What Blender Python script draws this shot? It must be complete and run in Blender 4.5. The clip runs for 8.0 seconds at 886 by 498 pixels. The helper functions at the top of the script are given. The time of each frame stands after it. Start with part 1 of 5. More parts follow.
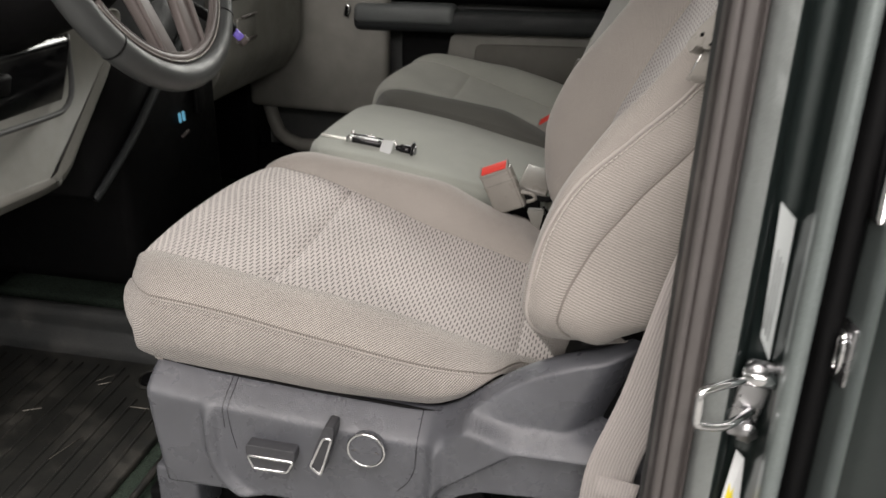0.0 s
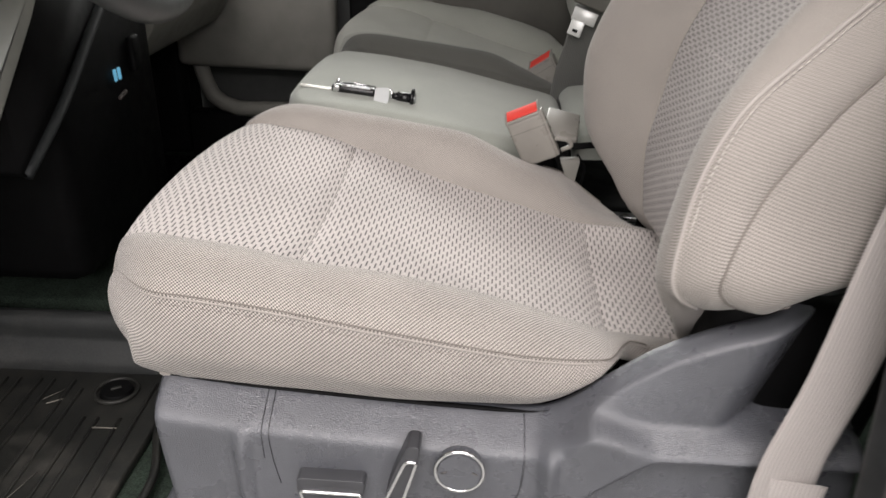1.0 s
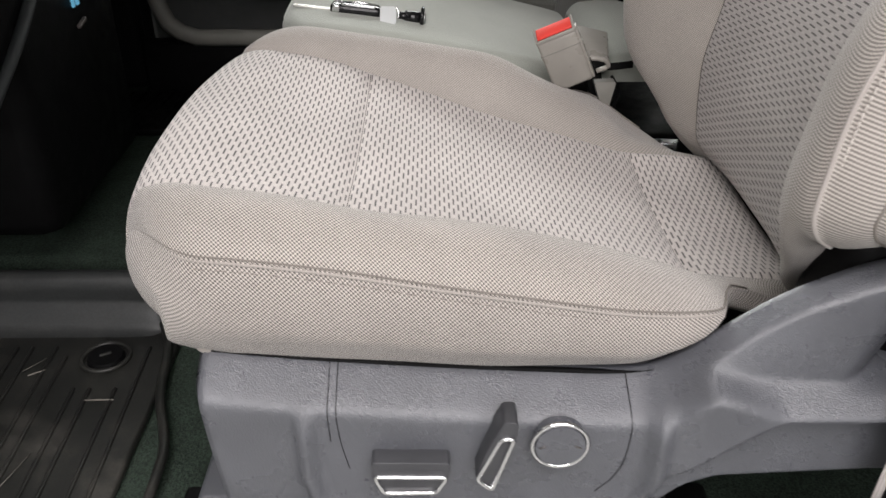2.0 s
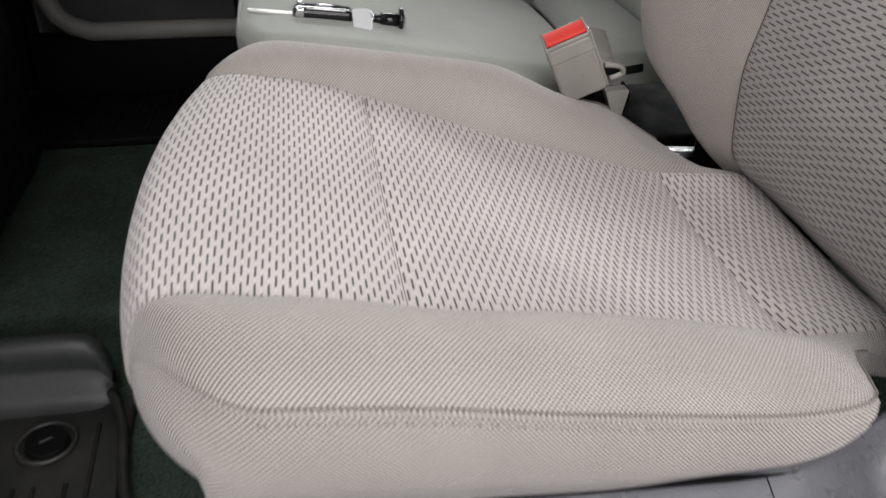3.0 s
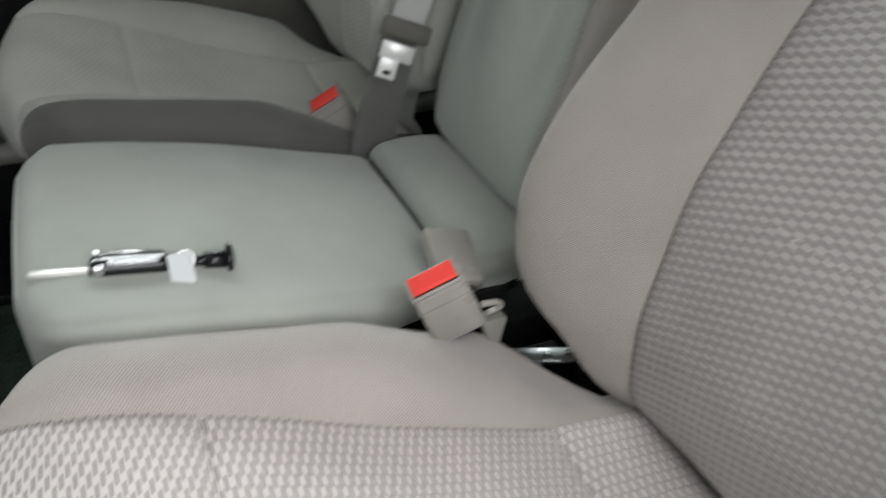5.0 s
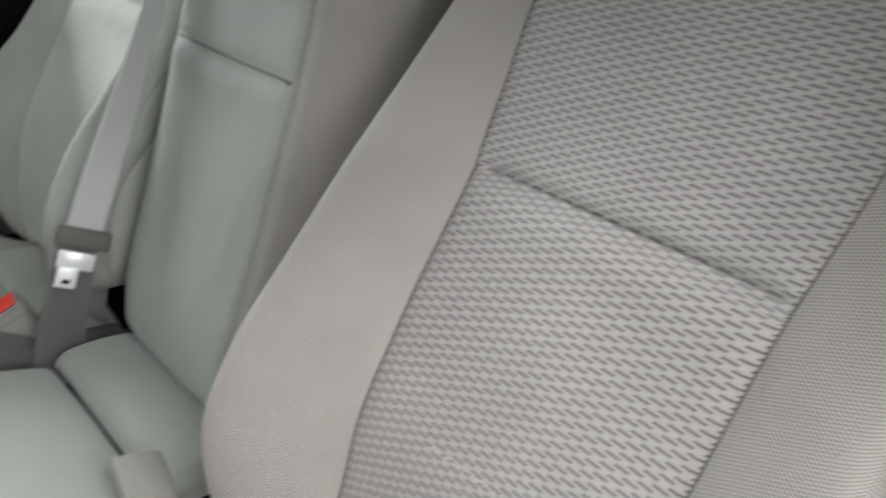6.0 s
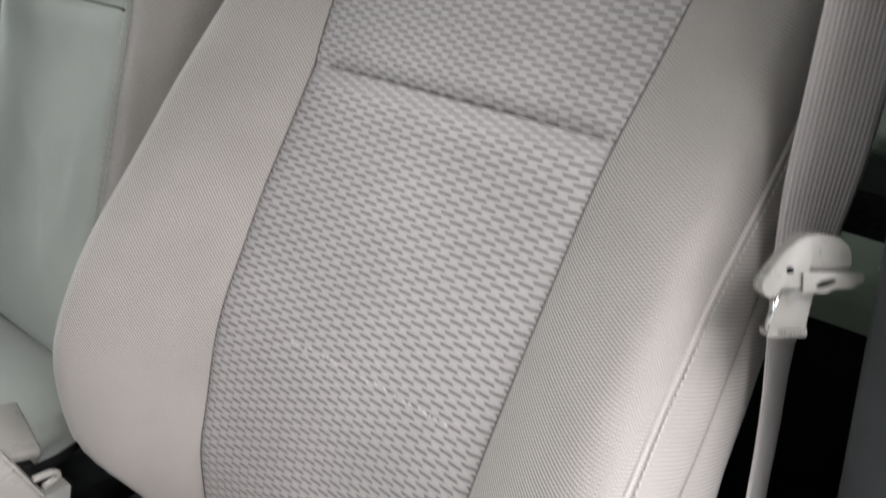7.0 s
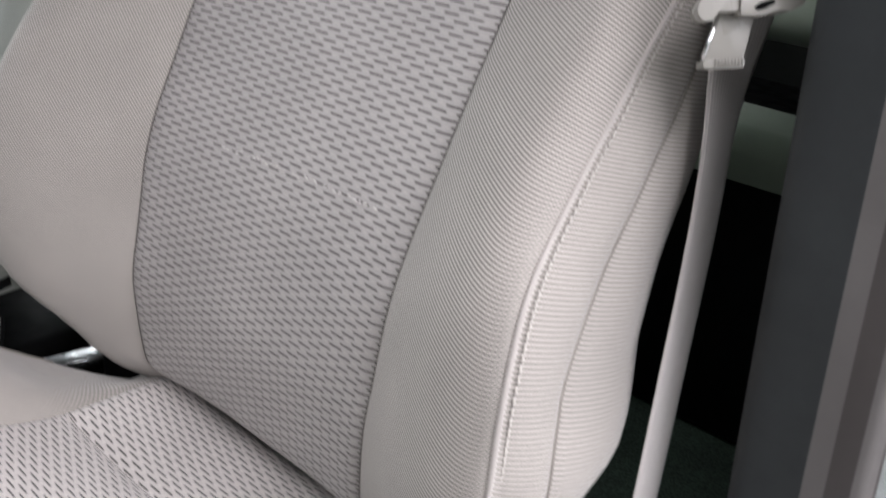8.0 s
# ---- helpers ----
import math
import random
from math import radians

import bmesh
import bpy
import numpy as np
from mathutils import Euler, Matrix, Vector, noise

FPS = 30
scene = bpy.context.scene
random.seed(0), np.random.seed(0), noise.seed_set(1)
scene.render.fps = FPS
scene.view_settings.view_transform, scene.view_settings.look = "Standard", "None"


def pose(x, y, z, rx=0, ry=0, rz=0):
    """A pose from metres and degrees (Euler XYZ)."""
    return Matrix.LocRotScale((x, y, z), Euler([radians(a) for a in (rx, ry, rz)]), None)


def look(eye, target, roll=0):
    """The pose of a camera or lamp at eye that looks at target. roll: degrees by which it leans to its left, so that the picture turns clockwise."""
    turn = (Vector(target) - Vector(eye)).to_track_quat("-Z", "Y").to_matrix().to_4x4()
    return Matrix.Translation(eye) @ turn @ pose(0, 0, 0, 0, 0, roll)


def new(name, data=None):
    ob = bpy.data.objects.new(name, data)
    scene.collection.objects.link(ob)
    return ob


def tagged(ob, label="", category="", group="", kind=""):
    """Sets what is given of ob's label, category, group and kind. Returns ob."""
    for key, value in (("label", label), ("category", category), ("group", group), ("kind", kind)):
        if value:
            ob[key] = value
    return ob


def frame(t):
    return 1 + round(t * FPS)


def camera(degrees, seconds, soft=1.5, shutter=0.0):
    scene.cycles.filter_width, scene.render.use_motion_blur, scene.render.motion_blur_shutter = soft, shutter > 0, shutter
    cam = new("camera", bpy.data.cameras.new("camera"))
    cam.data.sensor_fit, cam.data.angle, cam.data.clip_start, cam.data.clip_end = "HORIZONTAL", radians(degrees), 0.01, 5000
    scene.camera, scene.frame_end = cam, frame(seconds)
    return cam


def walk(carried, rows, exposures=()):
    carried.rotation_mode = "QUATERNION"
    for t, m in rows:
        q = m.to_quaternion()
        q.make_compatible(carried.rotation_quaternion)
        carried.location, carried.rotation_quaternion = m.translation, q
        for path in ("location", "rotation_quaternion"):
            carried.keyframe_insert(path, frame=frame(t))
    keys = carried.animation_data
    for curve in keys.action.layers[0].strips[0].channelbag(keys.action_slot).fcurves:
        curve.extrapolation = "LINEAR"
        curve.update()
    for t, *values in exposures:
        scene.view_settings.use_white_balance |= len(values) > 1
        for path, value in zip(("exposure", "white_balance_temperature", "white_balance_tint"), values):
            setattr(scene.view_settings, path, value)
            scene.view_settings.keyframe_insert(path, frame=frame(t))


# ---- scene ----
cam = camera(57.0, 8.0, shutter=0.5)
PATH = [
    (0, (0.365, -0.666, 0.796), (0.014, 1.136, 0.004), 1.1),
    (0.5, (0.269, -0.603, 0.759), (0.049, 1.195, -0.089), 0.9),
    (1, (0.176, -0.513, 0.71), (0.059, 1.288, -0.15), 0.4),
    (1.5, (0.125, -0.465, 0.673), (0.075, 1.298, -0.271), 0.2),
    (1.7, (0.105, -0.448, 0.669), (0.073, 1.298, -0.305), -0.0),
    (2.8, (-0.037, -0.304, 0.692), (0.218, 1.368, -0.375), 1.5),
    (3, (-0.05, -0.259, 0.676), (0.245, 1.4, -0.403), 1.3),
    (3.5, (-0.045, -0.157, 0.676), (0.33, 1.468, -0.428), 2.1),
    (4, (-0.071, -0.059, 0.683), (0.364, 1.572, -0.389), 3.0),
    (4.2, (-0.069, -0.029, 0.701), (0.383, 1.592, -0.379), 3.3),
    (5.3, (0.004, 0.004, 0.868), (0.854, 1.456, -0.213), 3.3),
    (5.5, (0.021, 0.007, 0.893), (0.977, 1.408, -0.166), 3.7),
    (6, (0.023, -0.012, 0.94), (1.3, 1.283, 0.11), 6.6),
    (6.2, (0.03, -0.023, 0.938), (1.388, 1.215, 0.148), 6.5),
    (6.5, (0.033, -0.047, 0.932), (1.453, 1.111, 0.13), 6.0),
    (6.8, (0.019, -0.062, 0.899), (1.476, 1.05, 0.1), 5.0),
    (7, (0.027, -0.075, 0.861), (1.477, 1.051, 0.066), 4.8),
    (7.5, (0.032, -0.099, 0.796), (1.482, 1.007, -0.026), 3.5),
    (8, (0.035, -0.125, 0.746), (1.486, 0.944, -0.124), 6.1),
]
EXPOSURES = [(0.0, -0.2, 6650, 13), (0.5, 0.13, 6600, 15), (1.0, 0.08, 6500, 14), (1.5, 0.06, 6450, 13), (3.0, -0.12, 6250, 14), (4.2, -0.3, 6150, 13), (5.4, 0.4, 6050, 8), (6.5, 0.62, 6050, 9), (7.5, 0.68, 6050, 14), (8.0, 0.43, 6000, 14)]
walk(cam, [(t, look(eye, target, roll)) for t, eye, target, roll in PATH], EXPOSURES)

# ---------------------------------------------------------------- light
world = bpy.data.worlds.new("ambient_fill")
scene.world = world
world.use_nodes = True
world.node_tree.nodes["Background"].inputs[0].default_value = (0.75, 0.8, 0.82, 1)
world.node_tree.nodes["Background"].inputs[1].default_value = 0.07


# lamps out of view, placed and powered to match the cab's brightness
def unseen_lamp(x, y, z, sx, sy, watts, target, colour=(1.0, 0.96, 0.9)):
    data = bpy.data.lights.new("unseen_lamp", "AREA")
    data.shape, data.size, data.size_y, data.energy, data.color = "RECTANGLE", sx, sy, watts, colour
    ob = new("unseen_lamp", data)
    ob.matrix_world = look((x, y, z), target)
    return ob


unseen_lamp(0.15, -1.2, 2.65, 2.6, 1.6, 108, (0.1, -0.6, 0.0), (1.0, 0.95, 0.915))
unseen_lamp(0.9, -4.0, 2.5, 5.0, 0.8, 180, (0.8, -3.2, 0.0), (1.0, 0.965, 0.94))
unseen_lamp(-3.6, 0.5, 2.5, 3.0, 1.2, 24, (-2.6, 0.5, 0.0), (1.0, 0.99, 0.97))
unseen_lamp(0.3, 4.9, 2.6, 4.6, 1.6, 420, (0.3, 3.6, 0.0), (0.98, 1.0, 0.94))


# ---------------------------------------------------------------- node helpers
def principled(name, colour, rough=0.6, metal=0.0, spec=0.5):
    m = bpy.data.materials.new(name)
    m.use_nodes = True
    b = m.node_tree.nodes["Principled BSDF"]
    b.inputs["Base Color"].default_value = (*colour, 1)
    b.inputs["Roughness"].default_value = rough
    b.inputs["Metallic"].default_value = metal
    b.inputs["Specular IOR Level"].default_value = spec
    return m, m.node_tree, b


def node(nt, kind, **kw):
    n = nt.nodes.new(kind)
    for k, v in kw.items():
        if k == "op":
            n.operation = v
        elif k == "blend":
            n.blend_type = v
    return n


def calc(nt, op, a, b=None, c=None):
    n = node(nt, "ShaderNodeMath", op=op)
    for i, v in enumerate((a, b, c)):
        if v is None:
            continue
        if isinstance(v, (int, float)):
            n.inputs[i].default_value = v
        else:
            nt.links.new(v, n.inputs[i])
    return n.outputs[0]


def ramp(nt, value, lo, hi, to_lo=0.0, to_hi=1.0):
    n = node(nt, "ShaderNodeMapRange")
    n.interpolation_type = "SMOOTHSTEP"
    nt.links.new(value, n.inputs[0])
    for i, v in enumerate((lo, hi, to_lo, to_hi)):
        n.inputs[i + 1].default_value = v
    return n.outputs[0]


def noise_of(nt, scale, detail=4.0, coords="Object", rough=0.55):
    tc = node(nt, "ShaderNodeTexCoord")
    n = node(nt, "ShaderNodeTexNoise")
    n.inputs["Scale"].default_value = scale
    n.inputs["Detail"].default_value = detail
    n.inputs["Roughness"].default_value = rough
    nt.links.new(tc.outputs[coords], n.inputs["Vector"])
    return n.outputs[0]


def tint(nt, colour, factor, lo, hi):
    """colour times a factor that runs from lo to hi"""
    k = ramp(nt, factor, 0.3, 0.7, lo, hi)
    n = node(nt, "ShaderNodeVectorMath", op="SCALE")
    if isinstance(colour, tuple):
        n.inputs[0].default_value = colour
    else:
        nt.links.new(colour, n.inputs[0])
    nt.links.new(k, n.inputs["Scale"])
    return n.outputs[0]


def bump(nt, b, height, strength, distance):
    n = node(nt, "ShaderNodeBump")
    n.inputs["Strength"].default_value = strength
    n.inputs["Distance"].default_value = distance
    nt.links.new(height, n.inputs["Height"])
    nt.links.new(n.outputs[0], b.inputs["Normal"])


def mixed(nt, factor, a, b):
    n = node(nt, "ShaderNodeMix")
    n.data_type = "RGBA"
    if isinstance(factor, float):
        n.inputs[0].default_value = factor
    else:
        nt.links.new(factor, n.inputs[0])
    for sock, v in ((n.inputs[6], a), (n.inputs[7], b)):
        if isinstance(v, tuple):
            sock.default_value = (*v, 1)
        else:
            nt.links.new(v, sock)
    return n.outputs[2]


def uv_axes(nt):
    tc = node(nt, "ShaderNodeTexCoord")
    sep = node(nt, "ShaderNodeSeparateXYZ")
    nt.links.new(tc.outputs["UV"], sep.inputs[0])
    return sep.outputs[0], sep.outputs[1]


def twill(name, colour, pitch=0.0021, depth=0.0005, contrast=0.16):
    """fine woven cover cloth"""
    m, nt, b = principled(name, colour, 0.88, 0, 0.25)
    u, v = uv_axes(nt)
    su = calc(nt, "SINE", calc(nt, "MULTIPLY", calc(nt, "ADD", u, v), 6.2832 / pitch))
    sv = calc(nt, "SINE", calc(nt, "MULTIPLY", calc(nt, "SUBTRACT", u, v), 6.2832 / (pitch * 1.25)))
    w = calc(nt, "MULTIPLY_ADD", calc(nt, "ADD", su, sv), 0.23, 0.5)
    big = noise_of(nt, 9.0, 3.0)
    fuzz = noise_of(nt, 900.0, 2.0)
    c = tint(nt, colour, w, 1.0 - contrast, 1.0 + contrast * 0.6)
    c = tint(nt, c, big, 0.93, 1.05)
    c = tint(nt, c, fuzz, 0.95, 1.05)
    nt.links.new(c, b.inputs["Base Color"])
    b.inputs["Sheen Weight"].default_value = 0.25
    b.inputs["Sheen Roughness"].default_value = 0.5
    bump(nt, b, w, 0.6, depth)
    return m


def ribbed(name, colour, pitch=0.0019, skew=0.0, contrast=0.3, cross=0.0):
    """cover cloth with fine ribs across the panel"""
    m, nt, b = principled(name, colour, 0.88, 0, 0.25)
    u, v = uv_axes(nt)
    run = calc(nt, "MULTIPLY_ADD", v, skew, u)
    wave = calc(nt, "MULTIPLY_ADD", noise_of(nt, 9.0, 1.0), 0.0012, run)
    rib = calc(nt, "SINE", calc(nt, "MULTIPLY", wave, 6.2832 / pitch))
    way = calc(nt, "MULTIPLY_ADD", v, -skew, u) if cross else calc(nt, "MULTIPLY_ADD", u, 0.5, v)
    pick = calc(nt, "SINE", calc(nt, "MULTIPLY", way, 6.2832 / (pitch * (1.0 if cross else 0.8))))
    w = calc(nt, "ADD", calc(nt, "MULTIPLY_ADD", rib, 0.3 - 0.5 * cross, 0.5), calc(nt, "MULTIPLY", pick, max(cross, 0.12)))
    c = tint(nt, colour, w, 1.0 - contrast, 1.0 + contrast * 0.6)
    c = tint(nt, c, noise_of(nt, 9.0, 3.0), 0.93, 1.05)
    c = tint(nt, c, noise_of(nt, 900.0, 2.0), 0.94, 1.05)
    nt.links.new(c, b.inputs["Base Color"])
    b.inputs["Sheen Weight"].default_value = 0.25
    b.inputs["Sheen Roughness"].default_value = 0.5
    bump(nt, b, w, 0.6, 0.0006)
    return m


def dashes(name, ground, dark, pu=0.0042, pv=0.0195, turn=False):
    """cloth with staggered sunken dashes; UV in metres"""
    m, nt, b = principled(name, ground, 0.9, 0, 0.2)
    u, v = uv_axes(nt)
    wob = noise_of(nt, 60.0, 2.0)
    cu = calc(nt, "DIVIDE", u, pu)
    col = calc(nt, "FLOOR", cu)
    fu = calc(nt, "FRACT", cu)
    shift = calc(nt, "MULTIPLY", col, 0.5)
    row = calc(nt, "ADD", calc(nt, "DIVIDE", v, pv), calc(nt, "ADD", shift, calc(nt, "MULTIPLY", wob, 0.12)))
    fv = calc(nt, "FRACT", calc(nt, "ADD", row, 1000.0))
    mu = calc(nt, "SUBTRACT", 1.0, ramp(nt, calc(nt, "ABSOLUTE", calc(nt, "SUBTRACT", fu, 0.5)), 0.125, 0.205))
    mv = calc(nt, "SUBTRACT", 1.0, ramp(nt, calc(nt, "ABSOLUTE", calc(nt, "SUBTRACT", fv, 0.5)), 0.28, 0.33))
    mask = calc(nt, "MULTIPLY", mu, mv)
    rib = calc(nt, "SINE", calc(nt, "MULTIPLY", u, 6.2832 * 3 / pu))
    cross = calc(nt, "SINE", calc(nt, "MULTIPLY", v, 6.2832 / 0.0011))
    base = tint(nt, ground, calc(nt, "MULTIPLY_ADD", calc(nt, "ADD", rib, cross), 0.22, 0.5), 0.9, 1.06)
    thread = calc(nt, "SUBTRACT", 1.0, ramp(nt, calc(nt, "ABSOLUTE", calc(nt, "SUBTRACT", fu, 0.5)), 0.02, 0.07))
    split = mixed(nt, calc(nt, "MULTIPLY", thread, 0.12), dark, ground)
    knot = calc(nt, "SUBTRACT", 1.0, ramp(nt, calc(nt, "SUBTRACT", 0.5, calc(nt, "ABSOLUTE", calc(nt, "SUBTRACT", fv, 0.5))), 0.05, 0.16))
    base = tint(nt, base, calc(nt, "MULTIPLY_ADD", calc(nt, "MULTIPLY", knot, mu), 0.4, 0.3), 1.0, 1.09)
    c = mixed(nt, mask, base, split)
    c = tint(nt, c, noise_of(nt, 8.0, 3.0), 0.93, 1.05)
    c = tint(nt, c, noise_of(nt, 700.0, 2.0), 0.94, 1.05)
    nt.links.new(c, b.inputs["Base Color"])
    b.inputs["Sheen Weight"].default_value = 0.2
    h = calc(nt, "SUBTRACT", calc(nt, "MULTIPLY", rib, 0.15), mask)
    bump(nt, b, h, 0.8, 0.0007)
    return m


def moulded(name, colour, rough=0.5, grain=900.0, depth=0.00035):
    """grained plastic"""
    m, nt, b = principled(name, colour, rough, 0, 0.45)
    g = noise_of(nt, grain, 3.0)
    big = noise_of(nt, 14.0, 4.0)
    c = tint(nt, colour, big, 0.9, 1.08)
    nt.links.new(c, b.inputs["Base Color"])
    nt.links.new(ramp(nt, noise_of(nt, 35.0, 5.0), 0.3, 0.7, rough - 0.07, rough + 0.09), b.inputs["Roughness"])
    bump(nt, b, g, 0.5, depth)
    return m


def ribbed_web(name, colour):
    """seat belt webbing"""
    m, nt, b = principled(name, colour, 0.6, 0, 0.4)
    u, v = uv_axes(nt)
    s = calc(nt, "SINE", calc(nt, "MULTIPLY", u, 6.2832 / 0.0030))
    x = calc(nt, "SINE", calc(nt, "MULTIPLY", calc(nt, "ADD", v, calc(nt, "MULTIPLY", s, 0.0006)), 6.2832 / 0.0016))
    h = calc(nt, "ADD", s, calc(nt, "MULTIPLY", x, 0.5))
    c = tint(nt, colour, calc(nt, "MULTIPLY_ADD", h, 0.25, 0.5), 0.82, 1.08)
    nt.links.new(c, b.inputs["Base Color"])
    b.inputs["Sheen Weight"].default_value = 0.3
    bump(nt, b, h, 0.6, 0.0005)
    return m


def metalwork(name, colour, rough):
    m, nt, b = principled(name, colour, rough, 1.0)
    nt.links.new(ramp(nt, noise_of(nt, 60.0, 4.0), 0.3, 0.7, rough * 0.7, rough * 1.4), b.inputs["Roughness"])
    return m


def dusty_rubber(name, colour, dust):
    """rubber with trodden-in dust"""
    m, nt, b = principled(name, colour, 0.55, 0, 0.45)
    d = calc(nt, "MULTIPLY", ramp(nt, noise_of(nt, 16.0, 7.0, rough=0.65), 0.42, 0.75), ramp(nt, noise_of(nt, 3.0, 2.0), 0.35, 0.65, 0.25, 1.0))
    c = mixed(nt, d, colour, dust)
    nt.links.new(tint(nt, c, noise_of(nt, 300.0, 3.0), 0.85, 1.15), b.inputs["Base Color"])
    nt.links.new(ramp(nt, d, 0.0, 1.0, 0.45, 0.8), b.inputs["Roughness"])
    bump(nt, b, noise_of(nt, 600.0, 3.0), 0.5, 0.0004)
    return m


def car_paint(name, colour, metal=0.7, wavy=0.0):
    """metallic paint under clear coat; wavy: how uneven the sealed metal under it is"""
    m, nt, b = principled(name, colour, 0.38, metal, 0.5)
    b.inputs["Coat Weight"].default_value = 1.0
    b.inputs["Coat Roughness"].default_value = 0.08
    nt.links.new(tint(nt, colour, noise_of(nt, 2500.0, 1.0), 0.8, 1.3), b.inputs["Base Color"])
    if wavy:
        lumps = noise_of(nt, 38.0, 2.0)
        bump(nt, b, lumps, 0.7, wavy)
        nt.links.new(b.inputs["Normal"].links[0].from_socket, b.inputs["Coat Normal"])
    return m


def carpet_cloth(name, colour):
    m, nt, b = principled(name, colour, 0.95, 0, 0.1)
    f = noise_of(nt, 420.0, 4.0)
    c = tint(nt, colour, f, 0.55, 1.4)
    nt.links.new(tint(nt, c, noise_of(nt, 11.0, 3.0), 0.8, 1.15), b.inputs["Base Color"])
    bump(nt, b, f, 0.9, 0.003)
    return m


CLOTH = (0.353, 0.325, 0.298)
M_twill = twill("grey_twill_cloth", CLOTH, 0.0022, 0.0007, 0.35)
# the driver's cloth, tinted green for the light on the passenger side
M_twill_far = twill("tinted_twill_cloth", (0.43, 0.438, 0.395), 0.0022, 0.0005, 0.2)
# seat cloth darkened to stand for shade on the side facing the middle
M_shaded_side = twill("shaded_side_cloth", (0.12, 0.12, 0.108), 0.0022, 0.0004, 0.15)
M_side = twill("grey_side_cloth", (0.375, 0.345, 0.318), 0.0028, 0.0011, 0.74)
M_rib = ribbed("grey_ribbed_cloth", CLOTH, 0.0028, 0.05, 0.42)
M_rib_skew = ribbed("grey_slanted_rib_cloth", CLOTH, 0.0025, -0.45, 0.5, 0.14)
M_cushion = twill("grey_cushion_cloth", (0.40, 0.37, 0.34), 0.0027, 0.0011, 0.70)
M_vinyl = twill("plain_grey_cloth", (0.36, 0.376, 0.338), 0.0016, 0.0003, 0.07)
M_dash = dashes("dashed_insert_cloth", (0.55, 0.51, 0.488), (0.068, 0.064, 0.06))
# same cloth as the cushion insert, darkened for weaker light on the backrest
M_dash_back = dashes("dimmed_dashed_cloth", (0.43, 0.405, 0.39), (0.085, 0.075, 0.072))
# driver's insert cloth, greener for that same light and with fainter dashes
M_dash_pale = dashes("tinted_dashed_cloth", (0.60, 0.61, 0.555), (0.53, 0.53, 0.485))
M_thread = principled("sewing_thread", (0.50, 0.465, 0.43), 0.8)[0]
M_thread_dim = principled("dull_sewing_thread", (0.21, 0.19, 0.17), 0.85)[0]
M_welt = twill("pale_welt_cloth", (0.41, 0.378, 0.352), 0.0018, 0.0005, 0.2)
M_pulled = principled("pulled_pale_thread", (0.62, 0.60, 0.57), 0.8)[0]
M_groove = principled("dark_seam", (0.07, 0.063, 0.056), 0.9)[0]
M_shield = moulded("charcoal_grained_plastic", (0.093, 0.097, 0.110), 0.30, 900.0, 0.0014)
M_shield.node_tree.nodes["Principled BSDF"].inputs["Specular IOR Level"].default_value = 0.9
M_panel = moulded("smooth_charcoal_plastic", (0.05, 0.051, 0.056), 0.36, 1500.0, 0.0001)
# base colour near zero: deep shade of footwell and gaps is put in
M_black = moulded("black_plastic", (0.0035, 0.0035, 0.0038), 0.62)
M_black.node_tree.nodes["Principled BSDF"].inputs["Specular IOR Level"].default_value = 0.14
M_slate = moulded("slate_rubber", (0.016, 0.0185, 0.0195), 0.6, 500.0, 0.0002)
M_gloss = moulded("gloss_black_trim", (0.008, 0.008, 0.009), 0.12, 200.0, 0.00002)
M_chrome = metalwork("chrome", (0.82, 0.82, 0.83), 0.09)
M_steel = metalwork("worn_steel", (0.45, 0.45, 0.46), 0.3)
M_rubber = dusty_rubber("dusty_black_rubber", (0.017, 0.0175, 0.016), (0.06, 0.057, 0.049))
M_scuff = principled("pale_scuff", (0.16, 0.15, 0.13), 0.8)[0]
M_mat_lip = dusty_rubber("paler_edge_rubber", (0.026, 0.028, 0.028), (0.055, 0.054, 0.051))
M_carpet = carpet_cloth("dark_carpet", (0.046, 0.064, 0.050))
M_trim = moulded("warm_grey_trim_plastic", (0.21, 0.205, 0.185), 0.55)
M_pad = moulded("slate_grey_pad", (0.12, 0.13, 0.13), 0.5)
M_trim_mid = moulded("mid_grey_trim_plastic", (0.12, 0.115, 0.10), 0.6)
M_trim_dark = moulded("dark_grey_trim_plastic", (0.075, 0.077, 0.076), 0.55)
M_buckle = moulded("light_grey_buckle_plastic", (0.29, 0.275, 0.25), 0.3, 1500.0, 0.0001)
M_red = principled("red_button_plastic", (0.75, 0.05, 0.035), 0.6)[0]
M_web = ribbed_web("grey_webbing", (0.45, 0.415, 0.395))
M_web_pale = ribbed_web("silver_grey_webbing", (0.56, 0.56, 0.54))
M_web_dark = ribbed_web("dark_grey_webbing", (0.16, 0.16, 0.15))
# car paint in lighter copies: reflected light is put into the base colour
M_flange = car_paint("flange_paint_with_sheen", (0.19, 0.22, 0.217), 0.45, 0.0010)
M_flange_lit = car_paint("flange_paint_with_reflection", (0.27, 0.29, 0.286), 0.6, 0.0028)
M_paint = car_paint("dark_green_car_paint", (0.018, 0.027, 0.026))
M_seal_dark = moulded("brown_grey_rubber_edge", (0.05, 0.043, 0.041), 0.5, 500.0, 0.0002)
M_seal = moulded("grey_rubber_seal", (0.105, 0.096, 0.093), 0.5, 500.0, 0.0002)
M_white = principled("white_paper", (0.66, 0.68, 0.68), 0.6)[0]
M_label = principled("grey_white_label_paper", (0.42, 0.45, 0.45), 0.5)[0]
M_print = principled("faint_grey_print", (0.30, 0.32, 0.32), 0.6)[0]
M_yellow = principled("yellow_sticker", (0.75, 0.62, 0.03), 0.45)[0]
M_leather = moulded("dark_grey_leather", (0.048, 0.051, 0.051), 0.42, 700.0, 0.0004)
